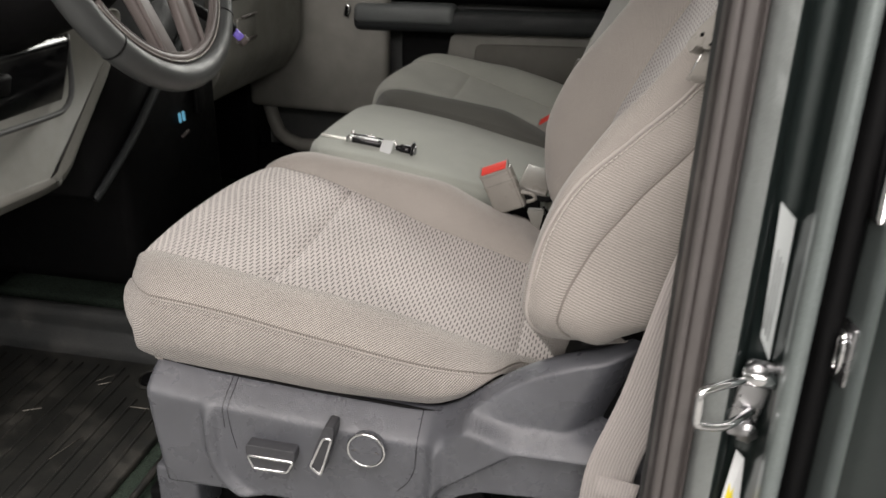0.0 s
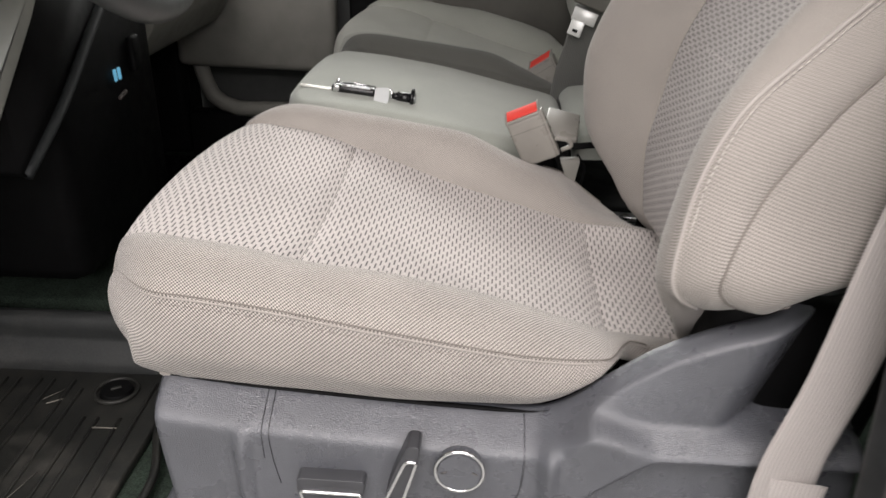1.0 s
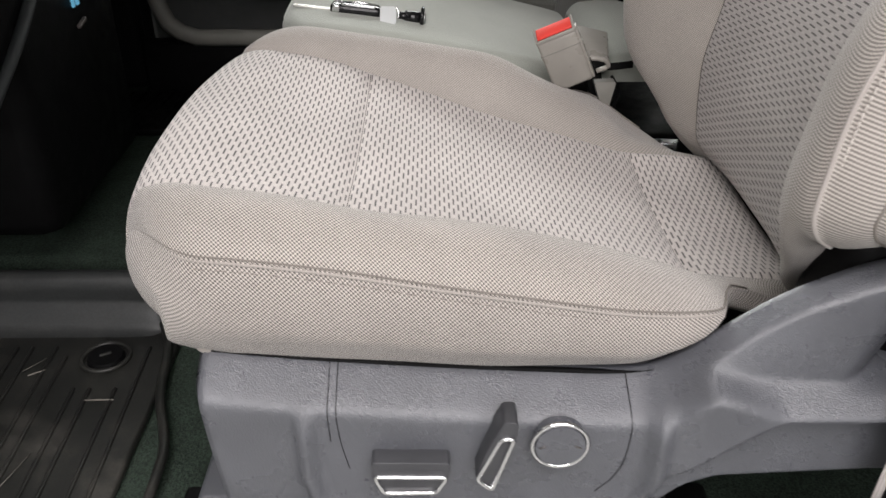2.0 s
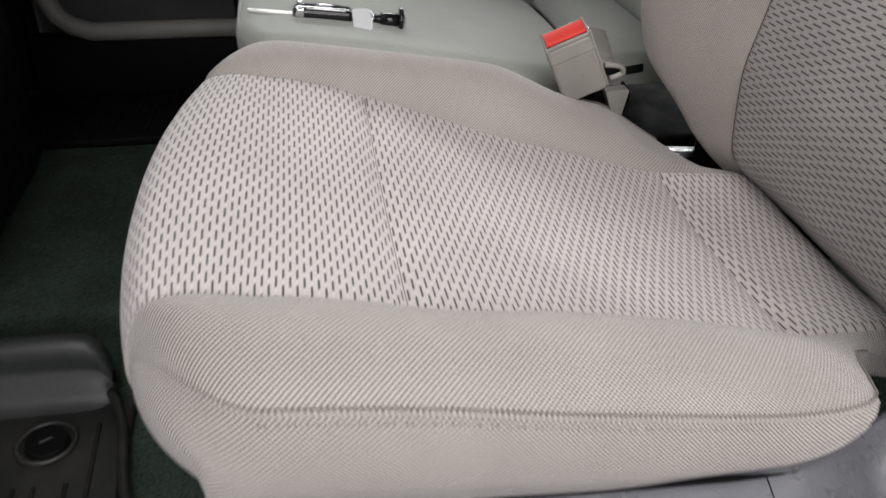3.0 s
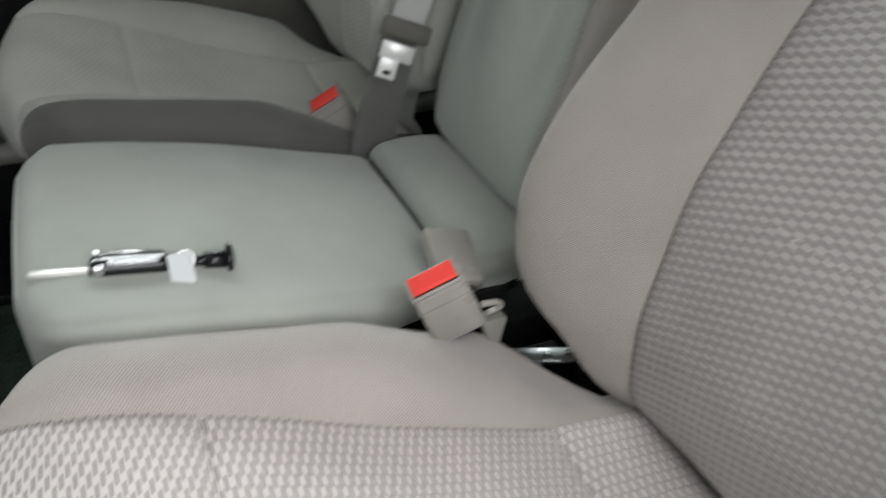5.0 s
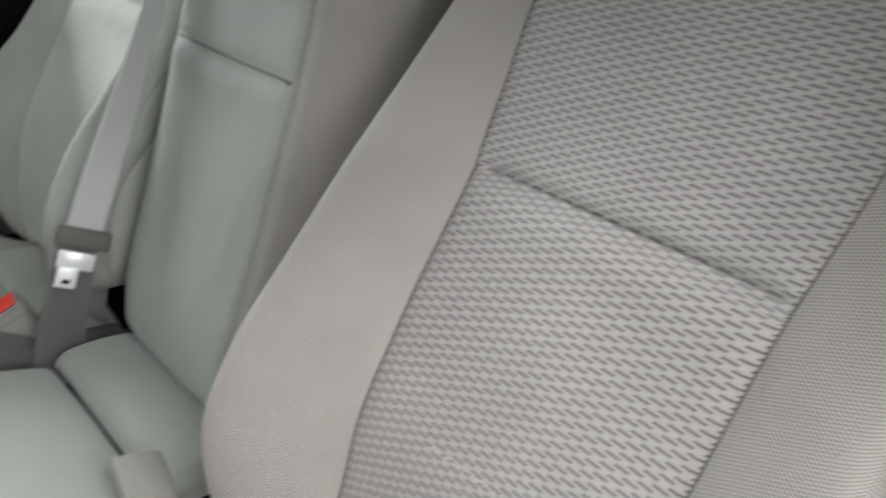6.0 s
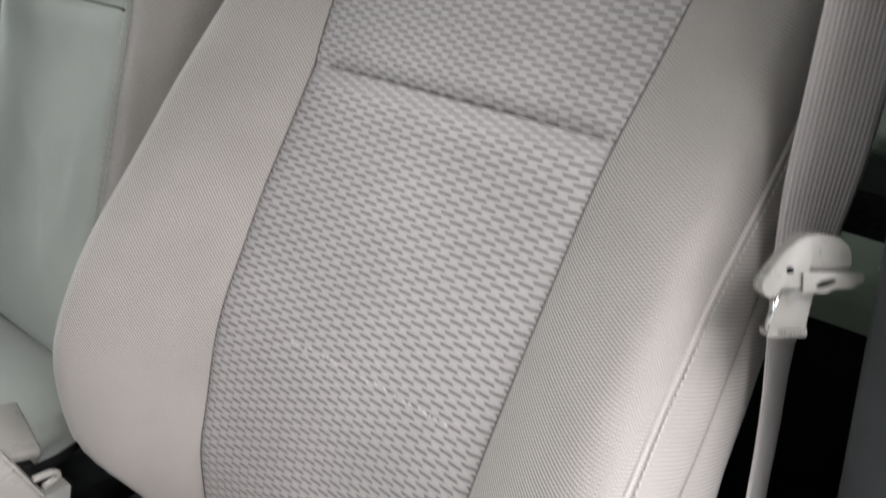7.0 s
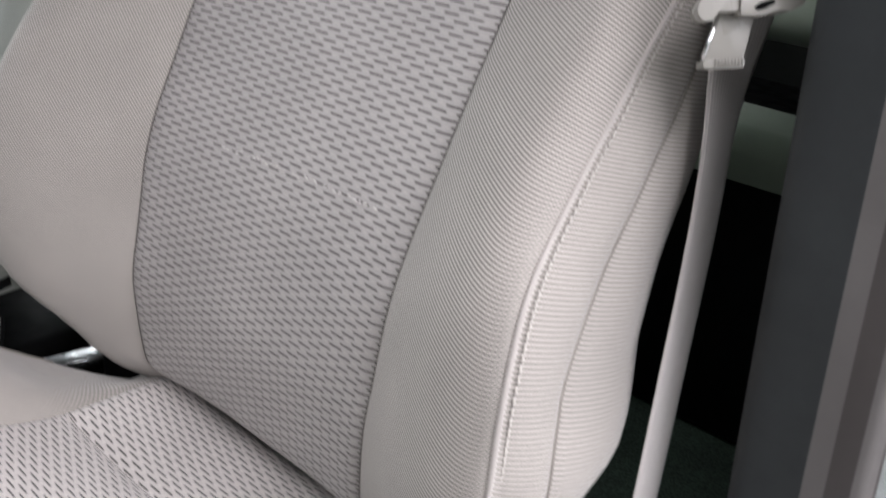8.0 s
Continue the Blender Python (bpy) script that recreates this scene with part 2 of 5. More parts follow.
M_silver = moulded("satin_brown_grey_trim", (0.12, 0.102, 0.097), 0.5, 900.0, 0.00005)


# ---------------------------------------------------------------- mesh helpers
def part(name, bm, material, parent=None, label="", smooth=True):
    me = bpy.data.meshes.new(name)
    bm.to_mesh(me)
    bm.free()
    me.materials.append(material)
    if smooth:
        me.polygons.foreach_set("use_smooth", [True] * len(me.polygons))
    ob = new(name, me)
    if parent is not None:
        ob.parent = parent
        ob.matrix_parent_inverse = parent.matrix_world.inverted()
    if label:
        ob["label"] = label
    return ob


def thing(name, label, category, group="", kind="", at=(0, 0, 0)):
    ob = new(name)
    ob.empty_display_size = 0.05
    ob.location = at
    bpy.context.view_layer.update()
    return tagged(ob, label, category, group, kind)


def curve_through(xs, ys, q):
    """smooth interpolation without overshoot"""
    xs, ys, q = np.asarray(xs, float), np.asarray(ys, float), np.asarray(q, float)
    h, d = np.diff(xs), np.diff(ys) / np.diff(xs)
    m = np.zeros(len(xs))
    m[0], m[-1] = d[0], d[-1]
    for i in range(1, len(xs) - 1):
        if d[i - 1] * d[i] > 0:
            w1, w2 = 2 * h[i] + h[i - 1], h[i] + 2 * h[i - 1]
            m[i] = (w1 + w2) / (w1 / d[i - 1] + w2 / d[i])
    i = np.clip(np.searchsorted(xs, q) - 1, 0, len(xs) - 2)
    t = np.clip((q - xs[i]) / h[i], 0, 1)
    return ((2 * t**3 - 3 * t**2 + 1) * ys[i] + (t**3 - 2 * t**2 + t) * h[i] * m[i] + (3 * t**2 - 2 * t**3) * ys[i + 1] + (t**3 - t**2) * h[i] * m[i + 1])


def refine(keys, step):
    """the keys with even points set between them"""
    out = [keys[0]]
    for a, b in zip(keys, keys[1:]):
        n = max(1, round(abs(b - a) / step))
        out += [a + (b - a) * k / n for k in range(1, n + 1)]
    return np.array(out)


def sheet(grid, rows, cols, flip=False, own=False):
    """A bmesh of the part of a grid of points (rows x cols x 3), with UV in metres: u along rows, v along columns."""
    g = grid[rows[0]:rows[1] + 1, cols[0]:cols[1] + 1]
    u = np.concatenate([[0], np.cumsum(np.median(np.linalg.norm(np.diff(g, axis=0), axis=2), axis=1))])
    v = np.concatenate([[0], np.cumsum(np.median(np.linalg.norm(np.diff(g, axis=1), axis=2), axis=0))])
    v = v - v[-1] / 2
    U, V = np.repeat(u[:, None], g.shape[1], 1), np.repeat(v[None, :], g.shape[0], 0)
    if own:
        du, dv = np.linalg.norm(np.diff(g, axis=0), axis=2), np.linalg.norm(np.diff(g, axis=1), axis=2)
        U = np.concatenate([np.zeros((1, g.shape[1])), np.cumsum(du, 0)], 0)
        V = np.concatenate([np.zeros((g.shape[0], 1)), np.cumsum(dv, 1)], 1)
        U, V = U - U[int(0.6 * len(g))][None, :], V - V[:, [g.shape[1] // 2]]
    bm = bmesh.new()
    lay = bm.loops.layers.uv.new("uv")
    vs = [[bm.verts.new(p) for p in row] for row in g]
    for i in range(len(g) - 1):
        for j in range(g.shape[1] - 1):
            ids = [(i, j), (i, j + 1), (i + 1, j + 1), (i + 1, j)]
            if flip:
                ids = ids[::-1]
            try:
                f = bm.faces.new([vs[a][b] for a, b in ids])
            except ValueError:
                continue
            for lp, (a, b) in zip(f.loops, ids):
                lp[lay].uv = (U[a, b], V[a, b])
    return bm


def box(bm, centre, size, turn=None, bevel=0.0, seg=2):
    """adds a box, with rounded edges, to bm"""
    tmp = bmesh.new()
    bmesh.ops.create_cube(tmp, size=1.0)
    bmesh.ops.scale(tmp, vec=size, verts=tmp.verts)
    if bevel:
        bmesh.ops.bevel(tmp, geom=list(tmp.edges), offset=bevel, segments=seg, profile=0.5, affect="EDGES", clamp_overlap=True)
    m = Matrix.Translation(centre) @ (turn.to_4x4() if turn is not None else Matrix())
    bmesh.ops.transform(tmp, matrix=m, verts=tmp.verts)
    merge(bm, tmp)


def merge(bm, tmp):
    idx = {}
    for v in tmp.verts:
        idx[v] = bm.verts.new(v.co)
    for f in tmp.faces:
        try:
            bm.faces.new([idx[v] for v in f.verts])
        except ValueError:
            pass
    tmp.free()


def one_box(centre, size, turn=None, bevel=0.0, seg=2):
    bm = bmesh.new()
    box(bm, centre, size, turn, bevel, seg)
    return bm


def rot(rx=0, ry=0, rz=0):
    return Euler([radians(a) for a in (rx, ry, rz)]).to_matrix()


def axes(a, b):
    """a turn whose local x runs along a and whose local z leans to b"""
    x = Vector(a).normalized()
    y = Vector(b).cross(x).normalized()
    return Matrix((x, y, x.cross(y))).transposed()


def tube(points, radius, sides=8, closed=False, squash=1.0):
    """a round bar along points"""
    bm = bmesh.new()
    pts = [Vector(p) for p in points]
    n, rings = len(pts), []
    side = None
    for i, p in enumerate(pts):
        d = (pts[(i + 1) % n] - pts[i - 1]) if closed or 0 < i < n - 1 else (pts[1] - pts[0] if i == 0 else pts[-1] - pts[-2])
        d.normalize()
        if side is None:
            side = d.orthogonal().normalized()
        side = (side - d * side.dot(d)).normalized()
        up = d.cross(side)
        r = radius[i] if isinstance(radius, (list, tuple)) else radius
        rings.append([bm.verts.new(p + (side * math.cos(a) + up * math.sin(a) * squash) * r) for a in (2 * math.pi * k / sides for k in range(sides))])
    for i in range(n if closed else n - 1):
        a, b = rings[i], rings[(i + 1) % n]
        for k in range(sides):
            bm.faces.new((a[k], a[(k + 1) % sides], b[(k + 1) % sides], b[k]))
    if not closed:
        bm.faces.new(rings[0][::-1]), bm.faces.new(rings[-1])
    bmesh.ops.recalc_face_normals(bm, faces=bm.faces)
    return bm


def ribbon(points, sides, width, thick, parts=10):
    """a flat band along points; sides gives its cross direction at each point"""
    pts, sds = [Vector(p) for p in points], [Vector(s).normalized() for s in sides]
    n = len(pts)
    w = width if isinstance(width, (list, tuple)) else [width] * n
    bm = bmesh.new()
    lay = bm.loops.layers.uv.new("uv")
    rows, run = [], 0.0
    for i in range(n):
        run += (pts[i] - pts[i - 1]).length if i else 0
        d = pts[min(i + 1, n - 1)] - pts[max(i - 1, 0)]
        nrm = d.cross(sds[i]).normalized() * thick / 2
        ring = []
        for s, k in [(1, k) for k in range(parts + 1)] + [(-1, k) for k in range(parts, -1, -1)]:
            e = (k / parts - 0.5) * w[i]
            thin = 0.35 if k in (0, parts) else 1.0
            ring.append((bm.verts.new(pts[i] + sds[i] * e + nrm * s * thin), (e, run)))
        rows.append(ring)
    m = len(rows[0])
    for a, b in zip(rows, rows[1:]):
        for k in range(m):
            quad = [a[k], a[(k + 1) % m], b[(k + 1) % m], b[k]]
            f = bm.faces.new([q[0] for q in quad])
            for lp, q in zip(f.loops, quad):
                lp[lay].uv = q[1]
    bm.faces.new([q[0] for q in rows[0]][::-1]), bm.faces.new([q[0] for q in rows[-1]])
    bmesh.ops.recalc_face_normals(bm, faces=bm.faces)
    return bm


def smooth_path(points, n):
    p = np.array(points, float)
    s = np.concatenate([[0], np.cumsum(np.linalg.norm(np.diff(p, axis=0), axis=1))])
    q = np.linspace(0, s[-1], n)
    return np.stack([curve_through(s, p[:, k], q) for k in range(3)], 1)


def prism(outline, y0, y1, bevel=0.0, seg=2, axis="y"):
    """a plate with an outline in x and z, from y0 to y1"""
    bm = bmesh.new()
    vs = [bm.verts.new((x, y0, z)) for x, z in outline]
    f = bm.faces.new(vs)
    r = bmesh.ops.extrude_face_region(bm, geom=[f])
    bmesh.ops.translate(bm, vec=(0, y1 - y0, 0), verts=[v for v in r["geom"] if isinstance(v, bmesh.types.BMVert)])
    bmesh.ops.recalc_face_normals(bm, faces=bm.faces)
    if bevel:
        bmesh.ops.bevel(bm, geom=list(bm.edges), offset=bevel, segments=seg, profile=0.5, affect="EDGES", clamp_overlap=True)
    return bm


def stitches(path, normal_of, parent, length=0.006, gap=0.003, thick=0.0007, name="stitching", material=None):
    """a run of short raised thread stitches along a path"""
    p = np.array(path, float)
    s = np.concatenate([[0], np.cumsum(np.linalg.norm(np.diff(p, axis=0), axis=1))])
    bm = bmesh.new()
    at = 0.0
    while at + length < s[-1]:
        a, b = (Vector([np.interp(q, s, p[:, k]) for k in range(3)]) for q in (at, at + length))
        d = (b - a).normalized()
        nrm = Vector(normal_of(a)).normalized()
        c = (a + b) / 2 + nrm * 0.0004
        box(bm, c, (length, thick * 1.6, thick), axes(d, nrm), 0.0003, 1)
        at += length + gap
    return part(name, bm, material or M_thread, parent)

# ---------------------------------------------------------------- seats
YC = 0.292           # middle of the driver's seat
MID = 0.755          # middle of the cab


def ramp01(t):
    t = min(1.0, max(0.0, t))
    return t * t * (3 - 2 * t)


def uneven(a, b, seed=0.0):
    """slow waves of worn padding, about -1 to 1"""
    return 0.5 * math.sin(31 * a + 13 * b + seed) + 0.3 * math.sin(17 * a - 41 * b + 2.1 + seed) + 0.3 * math.sin(58 * a + 37 * b + 4.2 - seed)


def cushion_grid():
    """Points of an outer seat's cushion: rows run from the front's foot over the top to the rear, columns from side to side (y from the seat's middle)."""
    # along the seat: run, x, height of the insert, share of the full section
    rx = [-0.130, -0.162, -0.182, -0.188, -0.180, -0.160, -0.126, -0.08, -0.04, 0.0, 0.06, 0.12, 0.18, 0.24, 0.29, 0.342, 0.375, 0.393, 0.401]
    rz = [0.288, 0.292, 0.312, 0.350, 0.384, 0.407, 0.412, 0.406, 0.397, 0.385, 0.366, 0.347, 0.330, 0.316, 0.305, 0.303, 0.301, 0.294, 0.270]
    s = np.concatenate([[0], np.cumsum(np.hypot(np.diff(rx), np.diff(rz)))])
    s0, s1 = s[9], s[14]
    keys = [0.0, s0 - 0.012, s0 - 0.004, s0, s0 + 0.004, s0 + 0.012, s1 - 0.012, s1 - 0.004, s1, s1 + 0.004, s1 + 0.012, s[-1]]
    q = refine(keys, 0.0085)
    X, Z = curve_through(s, rx, q), curve_through(s, rz, q)
    top = np.where(q < s[6], rz[6], Z)
    k = np.where(q < s[6], (Z - 0.286) / (rz[6] - 0.286), 1.0)
    tip = s[4] + 0.55 * (s[5] - s[4])
    part_way = np.array([ramp01((v - tip) / (s[6] + 0.008 - tip)) ** 0.20 for v in q])
    half = curve_through([-0.21, -0.17, -0.13, -0.08, 0.1, 0.18, 0.23, 0.262, 0.280, 0.290, 0.302, 0.33, 0.37], [0.247, 0.252, 0.256, 0.26, 0.26, 0.258, 0.254, 0.244, 0.226, 0.200, 0.176, 0.165, 0.16], X)
    half_in = curve_through([-0.21, -0.17, -0.13, -0.08, 0.1, 0.18, 0.23, 0.262, 0.29, 0.31, 0.34, 0.37], [0.247, 0.252, 0.256, 0.26, 0.26, 0.258, 0.254, 0.247, 0.234, 0.218, 0.195, 0.178], X)
    ins = curve_through([-0.21, -0.12, 0.0, 0.29, 0.37], [0.168, 0.168, 0.162, 0.126, 0.120], X)
    seam = curve_through([-0.21, -0.12, 0.0, 0.12, 0.2, 0.26, 0.30, 0.37], [0.406, 0.403, 0.389, 0.367, 0.353, 0.345, 0.325, 0.29], X)
    foot = curve_through([-0.21, -0.08, 0.0, 0.14, 0.21, 0.245, 0.265, 0.282, 0.30, 0.37], [0.322, 0.317, 0.311, 0.303, 0.302, 0.310, 0.321, 0.334, 0.30, 0.27], X)
    crest = curve_through([-0.21, -0.1, 0.0, 0.12, 0.2, 0.26, 0.31, 0.37], [0.016, 0.018, 0.024, 0.034, 0.030, 0.018, 0.004, 0.002], X)
    # across, from the middle: knots 0 middle, 1 insert edge, 2 side seam, 3 foot
    vk = np.concatenate([refine([0.0, 0.9, 0.97, 1.0], 0.045), refine([1.0, 1.03, 1.1, 1.9, 2.0], 0.07)[1:], refine([2.0, 2.05, 3.0], 0.045)[1:]])
    cols = np.concatenate([-vk[::-1], vk[1:]])
    g = np.zeros((len(q), len(cols), 3))
    for i in range(len(q)):
        for j, c in enumerate(cols):
            a, h = abs(c), half[i] if c < 0 else half_in[i]
            w = ins[i] + (0.0110 if c > 0 else 0.0065 * ramp01((X[i] + 0.16) / 0.08))
            if a <= 1:
                y = w * a
                z = top[i] - 0.010 * (1 - a * a) * (0.3 + 0.7 * ramp01((X[i] + 0.15) / 0.09))
                z -= 0.0035 * math.exp(-(((1 - a) * w / 0.004) ** 2))
            else:
                m = part_way[i]
                p = (a - 1) * m if a <= 2 else m + (a - 2) * (2 - m)
                if p <= 1:
                    t = p
                    y = w + (h - w) * t
                    base = top[i] + (seam[i] - top[i]) * t
                    z = base + crest[i] * math.sin(math.pi * min(1.0, t * 0.98)) ** 0.85 * (0.9 + 0.3 * (1 - t))
                    z -= 0.0035 * math.exp(-((t * (h - w) / 0.004) ** 2))
                else:
                    t = p - 1
                    y = h + 0.004 * math.sin(math.pi * min(1, t * 1.15)) - 0.048 * max(0, t - 0.6) ** 1.5
                    z = seam[i] + (foot[i] - seam[i]) * t
                y -= 0.0012 * math.exp(-((abs(a - 2) / 0.06) ** 2)) * m
            if c > 1:
                z -= 0.015 * ramp01((X[i] - 0.13) / 0.10) * min(1.0, (c - 1) / 0.6)
            if a < 2:
                z += 0.0014 * uneven(X[i], math.copysign(y, c)) * k[i]
            else:
                y += 0.0010 * uneven(X[i], z, 1.0)
            dip = 0.0
            for centre in (s0, s1):
                dip += 0.006 * math.exp(-(((q[i] - centre) / 0.0055) ** 2))
            if a < 1.0:
                z -= dip * min(1.0, (1 - a) * 12)
            if k[i] < 1:
                low = 0.286 + 0.033 * min(1.0, y / 0.25) ** 2
                z = low + (z - low) * k[i]
                y *= 1 - 0.05 * (1 - k[i]) ** 2 * min(1.0, y / 0.25) ** 3
            bow = 1.0 if q[i] < s[3] else max(0.0, min(1.0, (-0.06 - X[i]) / 0.128)) ** 2.0
            e = min(1.0, max(0.0, y - 0.195) / 0.071)
            x = X[i] + bow * (0.046 * (min(0.262, y) / 0.25) ** 2 + 0.058 * (1 - math.sqrt(1 - 0.96 * e * e)))
            z -= 0.020 * bow * min(1.0, y / 0.255) ** 4 * k[i] ** 2
            if k[i] < 1:
                x += 0.030 * (1 - k[i]) ** 4 * min(1.0, y / 0.26) ** 2
            if a > 2 and p > 1:
                x += 0.034 * (p - 1) ** 6 * ramp01((-0.05 - X[i]) / 0.08)
            if c > 0:
                x += 0.028 * bow * min(1.0, y / 0.25) ** 3
            g[i, j] = (x, math.copysign(y, c) if c else 0.0, z)
    # round the corner where the side seam turns down over the front
    ease = np.exp(-(((q - s[5]) / 0.062) ** 4))[1:-1, None, None] * np.clip((np.abs(cols) - 1.1) / 0.4, 0, 1)[None, :, None]
    for _ in range(30):
        g[1:-1] += ease * (0.25 * g[:-2] + 0.25 * g[2:] - 0.5 * g[1:-1])
    find = lambda v: int(np.argmin(np.abs(cols - v)))
    row = lambda v: int(np.argmin(np.abs(q - v)))
    return g, {"in": (find(-1), find(1)), "seam": (find(-2), find(2)), "rows": (0, row(s0), row(s1), len(q) - 1), "last": len(cols) - 1}


def back_grid():
    """Points of an outer seat's backrest: rows from the foot up, columns from side to side."""
    zi = [0.285, 0.33, 0.40, 0.45, 0.50, 0.534, 0.584, 0.629, 0.725, 0.783, 0.887, 0.95, 0.985, 0.995]
    xi = [0.390, 0.358, 0.353, 0.360, 0.370, 0.382, 0.406, 0.429, 0.485, 0.527, 0.600, 0.648, 0.690, 0.720]
    s = np.concatenate([[0], np.cumsum(np.hypot(np.diff(xi), np.diff(zi)))])
    sm = s[8]
    q = refine([0.0, sm - 0.012, sm - 0.004, sm, sm + 0.004, sm + 0.012, s[-1]], 0.010)
    X, Z = curve_through(s, xi, q), curve_through(s, zi, q)
    # how far the bolster stands before the insert, its seam rows, and half widths, by height
    lead = curve_through([0.28, 0.34, 0.39, 0.45, 0.50, 0.56, 0.632, 0.687, 0.763, 0.88, 0.995], [0.02, 0.036, 0.058, 0.076, 0.082, 0.081, 0.070, 0.060, 0.048, 0.036, 0.015], Z)
    back_off = curve_through([0.28, 0.40, 0.46, 0.52, 0.61, 0.69, 0.80, 0.995], [0.018, 0.024, 0.030, 0.030, 0.038, 0.046, 0.046, 0.02], Z)
    half = curve_through([0.28, 0.33, 0.40, 0.46, 0.60, 0.75, 0.90, 0.96, 0.99], [0.20, 0.222, 0.240, 0.246, 0.248, 0.246, 0.238, 0.222, 0.20], Z)
    ins = curve_through([0.28, 0.32, 0.42, 0.55, 0.70, 0.85, 0.99], [0.126, 0.129, 0.132, 0.135, 0.139, 0.147, 0.152], Z)
    gap = curve_through([0.28, 0.39, 0.46, 0.52, 0.60, 0.70, 0.82, 0.99], [0.038, 0.042, 0.044, 0.048, 0.056, 0.046, 0.022, 0.012], Z)
    deep = curve_through([0.28, 0.36, 0.40, 0.45, 0.50, 0.55, 0.65, 0.9, 0.99], [0.03, 0.035, 0.050, 0.094, 0.114, 0.122, 0.120, 0.10, 0.05], Z)
    deep_o = curve_through([0.28, 0.36, 0.40, 0.45, 0.50, 0.55, 0.65, 0.9, 0.99], [0.035, 0.050, 0.073, 0.104, 0.116, 0.122, 0.120, 0.10, 0.05], Z)
    # the outer bolster is flatter: its crest lies close to the welt
    lead_o = curve_through([0.28, 0.34, 0.39, 0.45, 0.50, 0.56, 0.60, 0.64, 0.70, 0.763, 0.88, 0.995], [0.018, 0.028, 0.044, 0.055, 0.053, 0.050, 0.045, 0.033, 0.026, 0.022, 0.020, 0.012], Z)
    back_o = curve_through([0.28, 0.40, 0.45, 0.50, 0.55, 0.60, 0.65, 0.72, 0.82, 0.995], [0.006, 0.006, 0.005, 0.002, 0.007, 0.022, 0.029, 0.034, 0.034, 0.02], Z)
    half_o = curve_through([0.28, 0.33, 0.40, 0.45, 0.50, 0.55, 0.60, 0.65, 0.75, 0.90, 0.96, 0.99], [0.210, 0.236, 0.254, 0.257, 0.252, 0.242, 0.235, 0.232, 0.236, 0.235, 0.222, 0.20], Z)
    gap_o = curve_through([0.28, 0.40, 0.45, 0.50, 0.55, 0.60, 0.65, 0.72, 0.82, 0.99], [0.030, 0.032, 0.035, 0.048, 0.056, 0.051, 0.046, 0.038, 0.022, 0.012], Z)
    flare = curve_through([0.28, 0.36, 0.44, 0.48, 0.50, 0.55, 0.60, 0.70, 0.85, 0.99], [0.010, 0.018, 0.020, 0.014, 0.011, 0.014, 0.018, 0.014, 0.004, 0.0], Z)
    vk = np.concatenate([refine([0.0, 0.95, 1.0], 0.05), refine([1.0, 1.04, 1.9, 2.0], 0.06)[1:], refine([2.0, 2.06, 2.94, 3.0], 0.12)[1:], refine([3.0, 3.06, 4.0, 5.0], 0.12)[1:]])
    cols = np.concatenate([-vk[::-1], vk[1:]])
    g = np.zeros((len(q), len(cols), 3))
    for i in range(len(q)):
        d = np.array([X[min(i + 1, len(q) - 1)] - X[max(i - 1, 0)], Z[min(i + 1, len(q) - 1)] - Z[max(i - 1, 0)]])
        d /= np.hypot(*d)
        f = np.array([-d[1], d[0]]) * 0.25 + np.array([-1.0, 0.0]) * 0.75
        for j, c in enumerate(cols):
            a = abs(c)
            h, w, L, B, G, D = half[i], ins[i], lead[i], back_off[i], gap[i], deep[i]
            if c < 0:
                h, L, B, G, D = half_o[i], lead_o[i], back_o[i], gap_o[i], deep_o[i]
            if c > 0:
                w += 0.036 * min(1.0, max(0.0, (Z[i] - 0.725) / 0.13))
                h += 0.008 * ramp01((0.58 - Z[i]) / 0.12)
            if a <= 1:
                y, o = w * a, -0.006 * (1 - a * a)
                o -= 0.003 * math.exp(-(((1 - a) * w / 0.004) ** 2))
                o -= 0.011 * math.exp(-(((q[i] - sm) / 0.0065) ** 2)) * min(1.0, (1 - a) * 12)
            elif a <= 2:
                t = a - 1
                y = w + (h - w) * (1 - (1 - t) ** 1.25)
                o = L * math.sin(0.5 * math.pi * min(1.0, t * 1.28)) - B * (max(0.0, t - 0.66) / 0.34) ** 2
                o -= 0.003 * math.exp(-((t * (h - w) / 0.004) ** 2))
                o -= 0.002 * math.exp(-(((1 - t) * (h - w) / 0.006) ** 2))
            elif a <= 3:
                t = a - 2
                y = h + (flare[i] if c < 0 else 0.0) * t + 0.003 * math.sin(math.pi * t)
                o = L - B - G * t
                e = min(t, 1 - t) * G
                y -= 0.0025 * math.exp(-((e / 0.004) ** 2))
            elif a <= 4:
                t = a - 3
                y = h + (flare[i] if c < 0 else -0.006 * t) + (0.007 if c < 0 else 0.003) * math.sin(math.pi * t) - ((0.012 + 0.3 * flare[i]) if c < 0 else (0.022 + flare[i])) * t**3
                o = L - B - G - (L + D - B - G) * t
                y -= 0.0025 * math.exp(-((t * 0.1 / 0.004) ** 2))
            else:
                t = a - 4
                y = (h - (0.012 - 0.7 * flare[i] if c < 0 else 0.022)) * (1 - t)
                o = -D - 0.015 * math.sin(0.5 * math.pi * t)
            if a <= 1:
                under = q[i] - sm + 0.022
                o += 0.0065 * math.exp(-((under / 0.020) ** 2)) * (1 - a**4)
            if a < 3:
                o += 0.0016 * uneven(Z[i], math.copysign(y, c), 0.7)
            g[i, j] = (X[i] + f[0] * o, math.copysign(y, c) if c else 0.0, Z[i] + f[1] * o)
